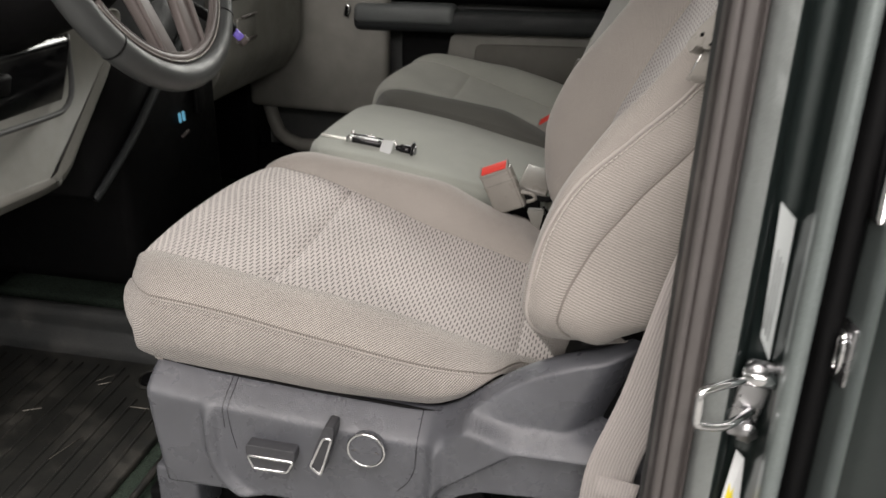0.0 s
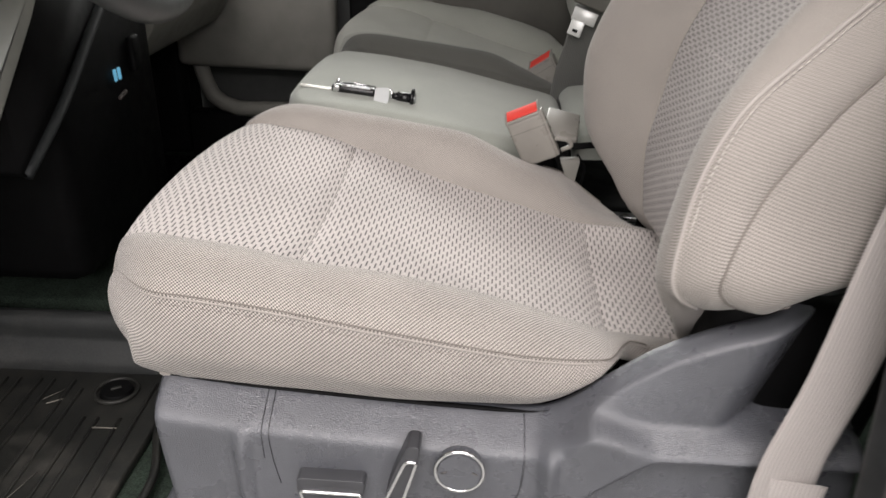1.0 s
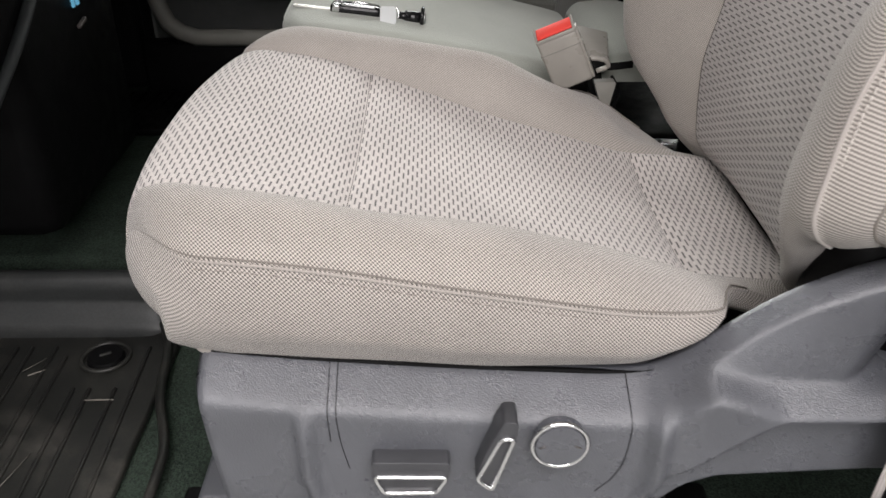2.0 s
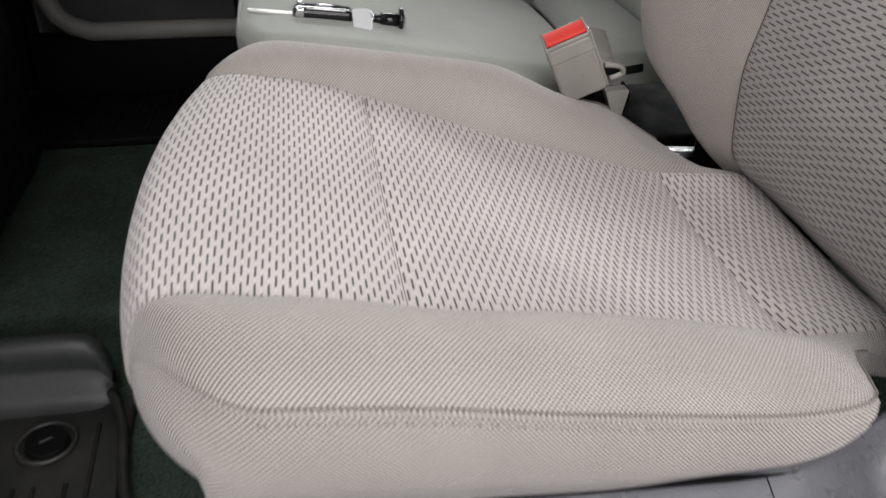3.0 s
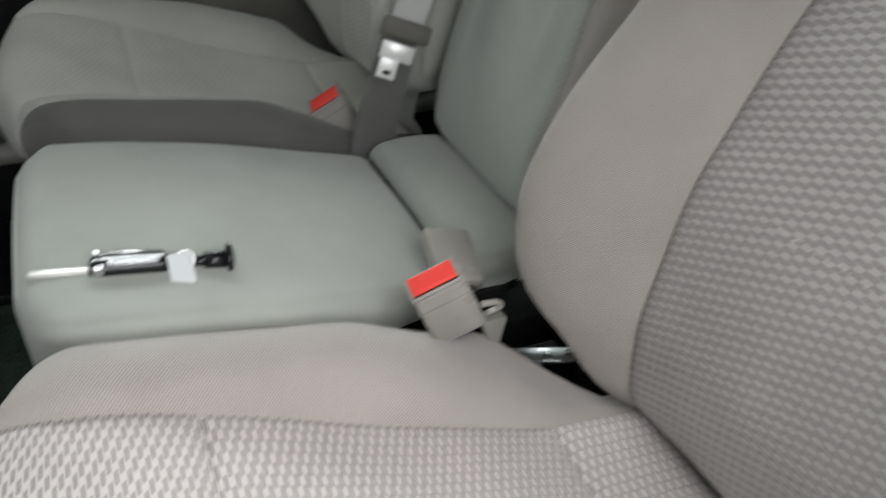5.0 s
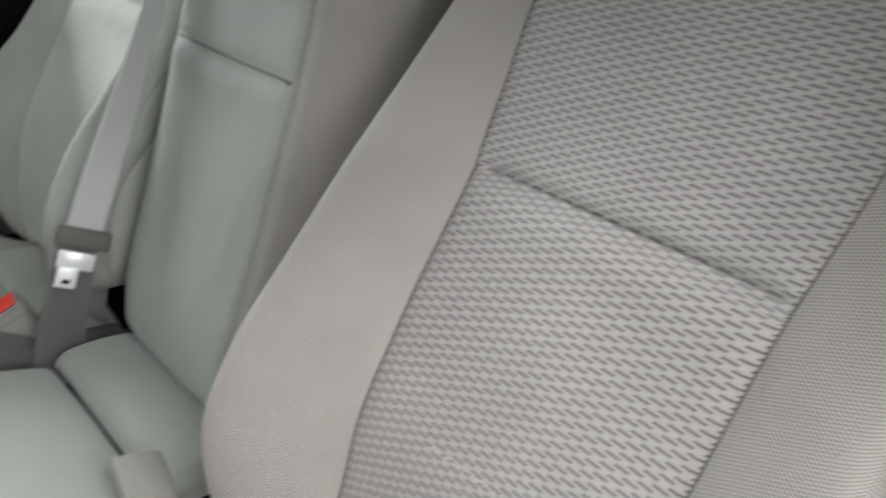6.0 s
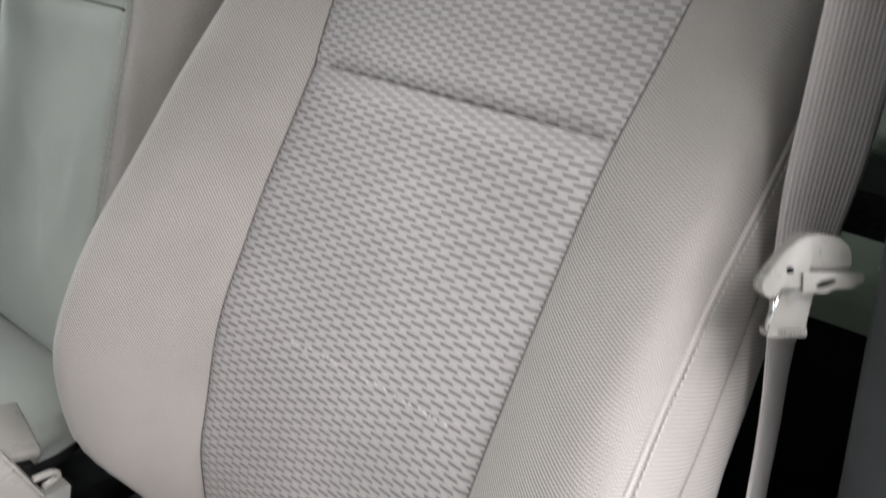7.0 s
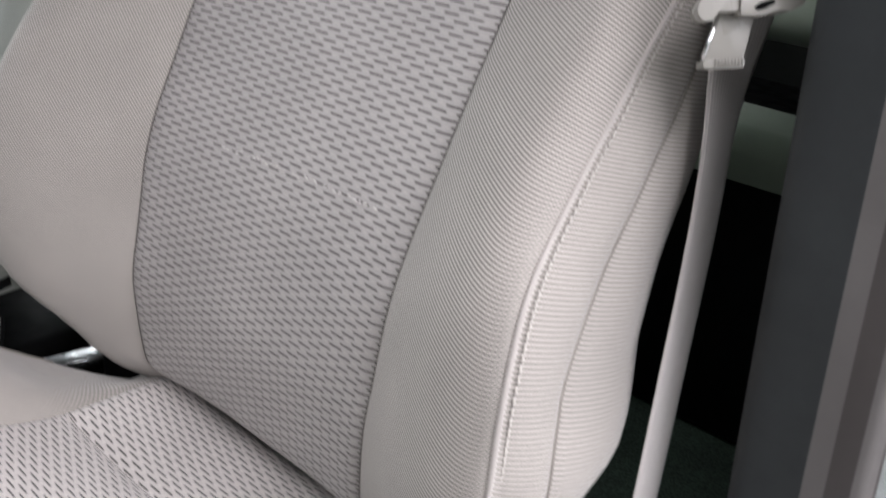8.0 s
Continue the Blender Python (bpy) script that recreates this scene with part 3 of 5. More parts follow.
    # the side panels end higher than the middle
    for i in range(len(q)):
        for j, c in enumerate(cols):
            a = abs(c)
            start, run = (1.25, 0.55) if c < 0 else (1.3, 0.5)
            if a > start:
                share = min(1.0, (a - start) / run)
                low = (0.392 - 0.009 * (1 - ramp01((a - 1.9) / 1.0)) if c < 0 else 0.373) * share + 0.285 * (1 - share)
                z = g[i, j, 2]
                if z < low + 0.05:
                    g[i, j, 2] = low + 0.05 * (max(0.0, z - 0.26) / max(0.02, low + 0.05 - 0.26)) ** 1.6
    find = lambda v: int(np.argmin(np.abs(cols - v)))
    row = int(np.argmin(np.abs(q - sm)))
    return g, {"in": (find(-1), find(1)), "welt": (find(-2), find(2)), "second": (find(-3), find(3)), "rows": (0, row, len(q) - 1), "last": len(cols) - 1}


CUSHION, CK = cushion_grid()
BACK, BK = back_grid()


def outer_seat(name, label, middle, sign):
    """One of the two front seats; sign 1: its outer side faces -y."""
    seat = thing(name, label, "car seat", "front seats", at=(0.05, middle, 0.03))

    def place(g):
        p = g.copy()
        p[..., 1] = middle + sign * g[..., 1]
        if sign < 0:
            p += np.array([0.025, 0.0, 0.0])
        return p

    c, b = place(CUSHION), place(BACK)
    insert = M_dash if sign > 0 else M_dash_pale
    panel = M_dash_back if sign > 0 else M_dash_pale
    fl = sign > 0
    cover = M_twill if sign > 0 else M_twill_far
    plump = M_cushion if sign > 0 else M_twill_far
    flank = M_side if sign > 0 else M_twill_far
    r, (i0, i1), last = CK["rows"], CK["in"], CK["last"]
    s0, s1 = CK["seam"]
    part("cushion_bolster", sheet(c, (0, r[3]), (s0, i0), fl, True), plump, seat)
    fold = i1 + round(0.55 * (s1 - i1)) if sign < 0 else s1
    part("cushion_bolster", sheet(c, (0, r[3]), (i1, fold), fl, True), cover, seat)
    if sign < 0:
        part("cushion_flank", sheet(c, (0, r[3]), (fold, s1), fl, True), M_shaded_side, seat, "cloth flank of the cushion, darkened for its shade")
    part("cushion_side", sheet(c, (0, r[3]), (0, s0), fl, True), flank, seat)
    part("cushion_side", sheet(c, (0, r[3]), (s1, last), fl), M_side if sign > 0 else M_shaded_side, seat, "" if sign > 0 else "cloth side facing the middle, darkened for its shade")
    part("cushion_insert", sheet(c, (0, r[1]), (i0, i1), fl), insert, seat, "light grey dashed cloth panel over the cushion front")
    part("cushion_insert", sheet(c, (r[1], r[2]), (i0, i1), fl), insert, seat, "light grey dashed cloth panel of the cushion")
    part("cushion_insert", sheet(c, (r[2], r[3]), (i0, i1), fl), insert, seat, "narrow dashed cloth panel at the cushion rear")
    r, (i0, i1), last = BK["rows"], BK["in"], BK["last"]
    w0, w1 = BK["welt"]
    t0, t1 = BK["second"]
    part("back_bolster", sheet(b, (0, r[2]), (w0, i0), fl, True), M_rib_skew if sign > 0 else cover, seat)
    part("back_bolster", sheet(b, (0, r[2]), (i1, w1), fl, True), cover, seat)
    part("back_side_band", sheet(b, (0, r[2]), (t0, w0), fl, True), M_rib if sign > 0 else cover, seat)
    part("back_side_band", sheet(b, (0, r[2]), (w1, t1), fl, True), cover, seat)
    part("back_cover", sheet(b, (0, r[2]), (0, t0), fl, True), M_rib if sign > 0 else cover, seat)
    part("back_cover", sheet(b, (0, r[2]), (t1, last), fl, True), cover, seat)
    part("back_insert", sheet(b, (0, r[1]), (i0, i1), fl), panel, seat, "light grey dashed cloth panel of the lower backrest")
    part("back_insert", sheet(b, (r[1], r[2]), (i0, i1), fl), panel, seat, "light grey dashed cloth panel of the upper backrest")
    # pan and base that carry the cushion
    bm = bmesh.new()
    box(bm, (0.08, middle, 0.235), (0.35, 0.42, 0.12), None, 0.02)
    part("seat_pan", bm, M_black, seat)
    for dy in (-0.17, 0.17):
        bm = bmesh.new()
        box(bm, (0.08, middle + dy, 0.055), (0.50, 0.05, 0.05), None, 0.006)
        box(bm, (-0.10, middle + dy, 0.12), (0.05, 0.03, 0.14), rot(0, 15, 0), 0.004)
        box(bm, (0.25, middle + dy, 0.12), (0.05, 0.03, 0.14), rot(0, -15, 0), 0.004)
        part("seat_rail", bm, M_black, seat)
    return seat, c, b


driver_seat, DC, DB = outer_seat("car_seat_unit", "warm grey cloth driver's seat with dashed light insert panels", YC, 1)
outer_seat("car_seat_unit", "grey cloth passenger seat tinted green for the light on it, with light insert panels", 2 * MID - YC, -1)

# side shield of the driver's seat
def rear_face(x, z, top):
    """How far in the shield's rear part lies: a sloping rim, an upright face, a ledge and a sunken foot."""
    rim = float(np.interp(x, [0.248, 0.281, 0.318, 0.352, 0.395, 0.48], [0.309, 0.332, 0.358, 0.384, 0.406, 0.416]))
    shelf = float(np.interp(x, [0.25, 0.29, 0.40], [0.314, 0.307, 0.303]))
    lip = float(np.interp(x, [0.25, 0.275, 0.292, 0.311, 0.40], [0.311, 0.305, 0.297, 0.288, 0.288]))
    foot = float(np.interp(x, [0.216, 0.265, 0.302, 0.311], [0.213, 0.253, 0.281, 0.286]))
    if z > rim:
        y = 0.030 + 0.024 * min(1.0, (z - rim) / max(0.004, top - rim))
    elif z > shelf:
        y = 0.022 + 0.008 * (z - shelf) / max(0.004, rim - shelf)
    elif z > lip:
        y = 0.022 * (z - lip) / max(0.003, shelf - lip)
    else:
        y = 0.0
    y = max(y, 0.054 * min(1.0, 1 - (top - z) / 0.014))
    return y + 0.014 * ramp01((foot - z) / 0.008)


def shield_face():
    """Rows run down from the top edge, columns from the front to the rear."""
    xs = refine([-0.100, -0.03, -0.006, -0.002, 0.2, 0.207, 0.212, 0.27, 0.34, 0.47], 0.005)
    vs = refine([0.0, 0.2, 0.8, 1.0], 0.0135)
    top = curve_through([-0.10, -0.013, 0.195, 0.208, 0.222, 0.236, 0.251, 0.266, 0.322, 0.377, 0.43, 0.48], [0.321, 0.311, 0.2975, 0.297, 0.2985, 0.304, 0.3135, 0.326, 0.366, 0.389, 0.401, 0.404], xs)
    g = np.zeros((len(vs), len(xs), 3))
    for j, x in enumerate(xs):
        low = float(np.interp(x, [0.19, 0.205, 0.228, 0.254, 0.277, 0.391], [0.165, 0.172, 0.193, 0.215, 0.224, 0.230]))
        for i, v in enumerate(vs):
            z = top[j] + (low - top[j]) * v
            d = top[j] - z
            # rolls outwards from the top edge, then falls straight
            e = d / 0.021
            y = 0.054 - 0.042 * (e - math.log(1 + math.exp(9 * (e - 1))) / 9)
            if x > 0.21:
                k = ramp01((x - 0.21) / 0.05)
                slope = sum(rear_face(x, z + 0.0011 * n, top[j]) for n in range(-2, 3)) / 5
                y = y * (1 - k) + slope * k
            # the rear end is bent inwards to make the dark shade under the backrest
            y += 0.07 * ramp01((x - 0.352 - 0.444 * (z - 0.31)) / 0.09) * ramp01((z - 0.298) / 0.012)
            # ridge round the control panel
            edge = panel_distance(x, z)
            y -= 0.010 * math.exp(-(((edge - 0.021) / 0.0056) ** 2)) * ramp01((0.298 - z) / 0.03)
            # front and lower edges turn in
            y += 0.03 * ramp01((-0.091 - x) / 0.014) ** 2 + 0.03 * ramp01((0.182 - z) / 0.016) ** 2
            g[i, j] = (x + 0.016 * v**1.5 * max(0.0, 1 - (x + 0.105) / 0.1), y, z)
    return g


def panel_distance(x, z):
    """distance outside the control panel's rounded outline"""
    dx, dz = abs(x - 0.103) - (0.105 - 0.05), (0.245 - z) - (0.052 - 0.045)
    if z > 0.245:
        return max(0.0, abs(x - 0.103) - 0.105)
    return math.hypot(max(0, dx), max(0, dz)) - 0.05


SH = shield_face()
bm = sheet(SH, (0, len(SH) - 1), (0, SH.shape[1] - 1), False)
bmesh.ops.recalc_face_normals(bm, faces=bm.faces)
shield = part("side_shield", bm, M_shield, driver_seat, "charcoal grained plastic side shield")
mod = shield.modifiers.new("wall", "SOLIDIFY")
mod.thickness, mod.offset = 0.003, -1.0


# ---------------------------------------------------------------- centre seat
def rounded_block(x0, x1, y0, y1, top, foot, r, ry, step=0.012):
    """Grid over a padded block: rows over the front edge, the top and the rear; columns from side to side. top and foot are functions of x."""
    u = np.concatenate([np.linspace(0, 1, 10)[:-1], 1 + np.linspace(0, 1, max(8, int((x1 - x0 - 2 * r) / step)))[:-1], 2 + np.linspace(0, 1, 8)])
    v = np.concatenate([np.linspace(0, 0.4, 5)[:-1], np.linspace(0.4, 1, 9)[:-1], 1 + np.linspace(0, 1, 16)[:-1], 2 + np.linspace(0, 0.6, 9)[:-1], np.linspace(2.6, 3, 5)])
    g = np.zeros((len(u), len(v), 3))
    for i, a in enumerate(u):
        if a <= 1:
            x, drop = x0 + r - r * math.cos(a * math.pi / 2), r * (1 - math.sin(a * math.pi / 2))
            if a == 0:
                x, drop = x0 + 0.008, top(x0) - foot(x0)
        elif a <= 2:
            x, drop = x0 + r + (x1 - x0 - 2 * r) * (a - 1), 0.0
        else:
            x, drop = x1 - r + r * math.sin((a - 2) * math.pi / 2), r * (1 - math.cos((a - 2) * math.pi / 2))
        for j, b in enumerate(v):
            if b < 0.4 or b > 2.6:
                t = b / 0.4 if b < 0.4 else (3 - b) / 0.4
                y, low = (y0 if b < 0.4 else y1), (top(x) - ry) * t + foot(x) * (1 - t)
                z = min(low, top(x) - drop)
            elif b <= 1 or b >= 2:
                t = (b - 0.4) / 0.6 if b <= 1 else (2.6 - b) / 0.6
                e = ry * (1 - math.sin(t * math.pi / 2))
                y = y0 + ry * (1 - math.cos(t * math.pi / 2)) if b <= 1 else y1 - ry * (1 - math.cos(t * math.pi / 2))
                z = top(x) - math.hypot(drop, e) if drop else top(x) - e
            else:
                t = b - 1
                y = y0 + ry + (y1 - y0 - 2 * ry) * t
                z = top(x) - drop + 0.006 * math.sin(math.pi * t) * (1 if a > 1 else a)
            g[i, j] = (x, y, max(z, foot(x)))
    return g


def centre_top(x):
    return float(curve_through([-0.2, -0.13, -0.05, 0.06, 0.2, 0.27, 0.288], [0.412, 0.410, 0.405, 0.390, 0.357, 0.339, 0.332], [x])[0])


def pad_top(x):
    return 0.352 + 0.006 * math.sin(math.pi * (x - 0.286) / 0.11)


def taper(g):
    """the inner side stands back towards the rear; the front corners are round"""
    over = np.clip((g[..., 0] - 0.10) / 0.2, 0, 1)
    g[..., 1] += 0.046 * over * (0.925 - g[..., 1]) / 0.36
    e = np.clip((np.abs(g[..., 1] - 0.745) - 0.10) / 0.08, 0, 1)
    g[..., 0] += 0.060 * (1 - np.sqrt(1 - 0.97 * e * e)) * np.clip((0.02 - g[..., 0]) / 0.15, 0, 1)
    return g


centre_seat = thing("car_seat_unit", "plain grey padded centre seat with a piped front edge", "car seat", at=(0.1, 0.75, 0.03))
CS = taper(rounded_block(-0.125, 0.288, 0.565, 0.925, centre_top, lambda x: 0.20 + 0.115 * ramp01((x - 0.08) / 0.12), 0.022, 0.022))
part("cushion", sheet(CS, (0, len(CS) - 1), (0, CS.shape[1] - 1), True), M_vinyl, centre_seat)
CP = taper(rounded_block(0.286, 0.396, 0.568, 0.925, pad_top, lambda x: 0.322, 0.024, 0.022, 0.01))
part("rear_pad", sheet(CP, (0, len(CP) - 1), (0, CP.shape[1] - 1), True), M_vinyl, centre_seat, "padded roll behind the cushion")
pts = smooth_path([(-0.082, 0.5665, 0.30), (-0.086, 0.5685, 0.365), (-0.104, 0.588, 0.392), (-0.1200, 0.64, 0.401), (-0.1213, 0.745, 0.403), (-0.1200, 0.85, 0.401), (-0.098, 0.905, 0.392)], 40)
part("piping", tube(pts, 0.0022, 6), M_vinyl, centre_seat)


PULLS = ((0.20, 0.60, 0.165, 0.47, 0.0065), (0.30, 0.66, 0.20, 0.55, 0.0045), (0.13, 0.62, 0.15, 0.50, 0.0045))


def centre_back():
    zs = refine([0.335, 0.37, 0.735 - 0.008, 0.735, 0.735 + 0.008, 0.95, 0.99], 0.009)
    xf = curve_through([0.33, 0.345, 0.375, 0.42, 0.55, 0.735, 0.9, 0.97, 0.99], [0.43, 0.398, 0.379, 0.382, 0.415, 0.462, 0.505, 0.54, 0.57], zs)
    ys = np.array([0.020, 0.026, 0.042, 0.07, 0.092, 0.096, 0.1, 0.112, 0.124, 0.136, 0.148, 0.16, 0.172, 0.184, 0.196, 0.208, 0.22, 0.232, 0.244, 0.256, 0.27, 0.29, 0.31, 0.33, 0.35, 0.368, 0.38, 0.388])
    of = np.interp(ys, [0.020, 0.026, 0.042, 0.07, 0.092, 0.096, 0.1, 0.13, 0.17, 0.21, 0.31, 0.33, 0.35, 0.368, 0.38, 0.388], [-0.22, -0.10, -0.030, -0.007, 0.0, -0.003, 0.001, 0.004, 0.006, 0.007, 0.006, 0.004, 0.0, -0.010, -0.03, -0.12])
    g = np.zeros((len(zs), len(ys), 3))
    for i, z in enumerate(zs):
        for j, w in enumerate(ys):
            inside = min(1.0, max(0.0, (w - 0.1) / 0.02)) * min(1.0, max(0.0, (0.36 - w) / 0.02))
            dip = inside * (0.009 * math.exp(-(((z - 0.735) / 0.006) ** 2)) - 0.003 * math.exp(-(((z - 0.715) / 0.02) ** 2)))
            # the cover is pulled into slack folds towards its lower middle
            for y0, z0, y1, z1, h in PULLS:
                t = min(1.0, max(0.0, ((w - y0) * (y1 - y0) + (z - z0) * (z1 - z0)) / ((y1 - y0) ** 2 + (z1 - z0) ** 2)))
                d = math.hypot(w - y0 - t * (y1 - y0), z - z0 - t * (z1 - z0))
                dip -= inside * h * math.sin(math.pi * (0.15 + 0.7 * t)) * math.exp(-((d / 0.010) ** 2))
            g[i, j] = (xf[i] - of[j] + dip, 0.572 + w, z)
    return g


CB = centre_back()
part("backrest", sheet(CB, (0, len(CB) - 1), (5, CB.shape[1] - 1), True), M_vinyl, centre_seat, "plain grey padded backrest")
part("back_side_band", sheet(CB, (0, len(CB) - 1), (0, 5), True), M_twill, centre_seat, "grey woven cloth side band")
for dy in (0.0905, 0.1005):
    k = min(range(CB.shape[1]), key=lambda j: abs(CB[0, j, 1] - 0.572 - dy))
    stitches(CB[6:, k], lambda p: (-1, 0, 0.25), centre_seat)
r735 = int(np.argmin(np.abs(CB[:, 7, 2] - 0.735)))
part("seam", tube(CB[r735, 6:25] + np.array([0.0005, 0, 0]), 0.0020, 6), M_groove, centre_seat)
bm = bmesh.new()
# base lengthened to keep the gap beside the buckles dark
box(bm, (0.22, 0.76, 0.13), (0.64, 0.27, 0.22), None, 0.02)
part("seat_base", bm, M_black, centre_seat)

# seat controls on the shield
def ring_of(points, radius, name, parent, material=None, sides=8):
    return part(name, tube(points, radius, sides, closed=True), material or M_chrome, parent)


def rounded_outline(corners, r, n=5):
    """corners of an outline in x and z with rounded tips"""
    out, m = [], len(corners)
    for i in range(m):
        p, a, b = Vector(corners[i]), Vector(corners[i - 1]), Vector(corners[(i + 1) % m])
        da, db = (a - p).normalized() * r, (b - p).normalized() * r
        for k in range(n + 1):
            t = k / n
            out.append(tuple((p + da) * (1 - t) ** 2 + p * 2 * t * (1 - t) + (p + db) * t**2))
    return out


def on_shield(x, z, out=0.0006):
    """a point on the face of the shield"""
    c = int(np.argmin(np.abs(SH[0, :, 0] - x)))
    col = SH[:, c]
    return (x, float(np.interp(-z, -col[:, 2], col[:, 1])) - out, z)


def joint(points, radius=0.0004):
    p = np.array(points, float)
    zs = np.linspace(p[0, 1], p[-1, 1], 22)
    xs = curve_through(-p[:, 1], p[:, 0], -zs)
    return tube([on_shield(x, z, 0.0) for x, z in zip(xs, zs)], radius, 6)


control_panel = part("control_panel", joint([(-0.0005, 0.312), (0.000, 0.285), (0.002, 0.262), (0.007, 0.236)]), M_black, driver_seat, "smooth panel joint beside the controls")
part("joint", joint([(-0.0065, 0.312), (-0.006, 0.285), (-0.005, 0.262)], 0.0004), M_black, control_panel)
part("joint", joint([(0.2085, 0.294), (0.209, 0.275), (0.207, 0.245), (0.200, 0.225), (0.188, 0.211)], 0.0005), M_black, control_panel)

SW = rounded_outline([(0.024, 0.2545), (0.080, 0.2535), (0.079, 0.2400), (0.071, 0.2240), (0.031, 0.2240), (0.024, 0.2400)], 0.004)
seat_switch = part("seat_switch", prism(SW, 0.016, -0.002, 0.0022), M_panel, driver_seat, "black seat switch with a chrome edge")
ring_of([(x, -0.0025, z) for x, z in rounded_outline([(0.026, 0.2415), (0.078, 0.2405), (0.070, 0.2255), (0.032, 0.2255)], 0.004)], 0.0017, "chrome_edge", seat_switch)
LV = rounded_outline([(0.116, 0.2950), (0.126, 0.2940), (0.125, 0.2810), (0.110, 0.2300), (0.097, 0.2420), (0.104, 0.2660)], 0.004)
lever = part("recline_lever", prism(LV, 0.016, -0.006, 0.003), M_panel, driver_seat, "black recline lever with a chrome edge")
ring_of([(x, -0.0068 + 0.0, z) for x, z in rounded_outline([(0.1145, 0.2805), (0.1235, 0.2805), (0.1095, 0.2325), (0.0985, 0.2425)], 0.0035)], 0.0017, "chrome_edge", lever)
bm = bmesh.new()
bmesh.ops.create_cone(bm, cap_ends=True, segments=40, radius1=0.0185, radius2=0.0175, depth=0.012)
bmesh.ops.transform(bm, matrix=Matrix.Translation((0.157, 0.0075, 0.265)) @ rot(90, 0, 0).to_4x4(), verts=bm.verts)
lumbar = part("lumbar_button", bm, M_shield, driver_seat, "round grey lumbar button in a chrome ring", False)
ring_of([(0.157 + 0.0196 * math.cos(a), 0.0035, 0.265 + 0.0196 * math.sin(a)) for a in np.linspace(0, 2 * math.pi, 40)[:-1]], 0.0018, "chrome_ring", lumbar)
for sx in (-1, 1):
    part("mark", one_box((0.157 + sx * 0.0125, 0.0012, 0.265), (0.005, 0.0006, 0.0012), rot(0, 25 * sx, 0)), M_seal, lumbar)
# black tube drawn where the cushion shades the shield's top edge
GAP_LINE = [(x, z) for x, z in zip(SH[0, 2:-1:2, 0], SH[0, 2:-1:2, 2]) if x < 0.232]
part("shadow_gap_strip", tube([on_shield(x, z - 0.0035, -0.0015) for x, z in GAP_LINE], [0.0026 * min(1.0, (0.236 - x) / 0.05) for x, z in GAP_LINE], 6), M_black, driver_seat, "black strip for the shadow gap under the cushion")
# black recliner cover under the backrest
part("black_cover", one_box((0.42, 0.085, 0.30), (0.16, 0.06, 0.20), rot(0, 12, 0), 0.02, 3), M_black, driver_seat)
# added black box that fills the shaded gap between the seats
part("black_cover", one_box((0.47, 0.505, 0.16), (0.20, 0.05, 0.30), None, 0.02, 2), M_black, driver_seat)
part("rail_end", one_box((-0.100, 0.085, 0.115), (0.055, 0.06, 0.085), None, 0.006), M_shield, driver_seat)

# sewn edges of the driver's seat
w0, w1 = BK["welt"]
for col in (w0, w1):
    path = DB[6:-10, col]
    part("welt", tube(path, 0.0019, 8), M_welt, driver_seat)
    off = path + np.array([0.0048, 0, 0.001])
    off[:, 1] += -0.0030 if col == w0 else 0.0005
    stitches(off, lambda p, c=col: (0.1, -1 if c == w0 else 1, 0), driver_seat, 0.0042, 0.0012, 0.0009)
t0, t1 = BK["second"]
for col in (t0, t1):
    part("seam", tube(DB[6:-10, col] + np.array([0, -0.0003 if col == t0 else 0.0003, 0]), 0.0011, 6), M_thread_dim, driver_seat)
for a, b in ((9, w0 + 1), (w1, BK["last"] - 9)):
    part("hem", tube(DB[1, a:b] + np.array([0, 0, 0.0004]), 0.0016, 6), M_welt, driver_seat)
i0, i1 = BK["in"]
for col in (i0, i1):
    part("seam", tube(DB[2:-4, col] + np.array([0.0006, 0, 0]), 0.0012, 6), M_groove, driver_seat)
row = BK["rows"][1]
# dark seam, thickened midway to draw the shadow line in the fold
fold = DB[row, i0 + 1:i1]
part("seam", tube(fold, [0.0004 + 0.0010 * math.sin(math.pi * k / (len(fold) - 1)) * (0.8 + 0.25 * math.sin(2.3 * k)) for k in range(len(fold))], 6), M_groove, driver_seat)
s0, s1 = CK["seam"]
for col in (s0, s1):
    first = int(np.argmax(np.abs(DC[:, col, 1] - YC) > 0.205))
    path = DC[first:-12, col]
    grow = [min(1.0, 0.15 + n / 14) for n in range(len(path))]
    part("seam", tube(path + np.array([0, 0, 0.0012]), [0.0007 * w for w in grow], 6), M_thread_dim, driver_seat)
    rib = path + np.array([0, -0.0008 if col == s0 else 0.0008, -0.0022])
    part("seam_rib", tube(rib, [0.0010 * w for w in grow], 8), M_cushion, driver_seat)
    up = path.copy()
    up[:, 2] -= 0.0075
    up[:, 1] += -0.0018 if col == s0 else 0.0018
    stitches(up[8:], lambda p, c=col: (0, -1 if c == s0 else 1, 0.2), driver_seat, 0.0032, 0.0016, 0.0005, material=M_thread_dim)
i0, i1 = CK["in"]
for rr in CK["rows"][1:3]:
    part("seam", tube(DC[rr, i0 + 1:i1] - np.array([0, 0, 0.0006]), 0.0009, 6), M_groove, driver_seat)
part("front_clip", one_box((-0.094, 0.049, 0.3185), (0.011, 0.006, 0.010), rot(0, 35, 0), 0.002), M_twill, driver_seat)

def on_back(y, z, out=0.0008):
    """a point on the face of the driver's backrest insert"""
    a, b = BK["in"]
    face = DB[:, a:b + 1]
    d = (face[..., 1] - y) ** 2 + (face[..., 2] - z) ** 2
    i, j = np.unravel_index(np.argmin(d), d.shape)
    return Vector((face[i, j, 0] - out, y, z))


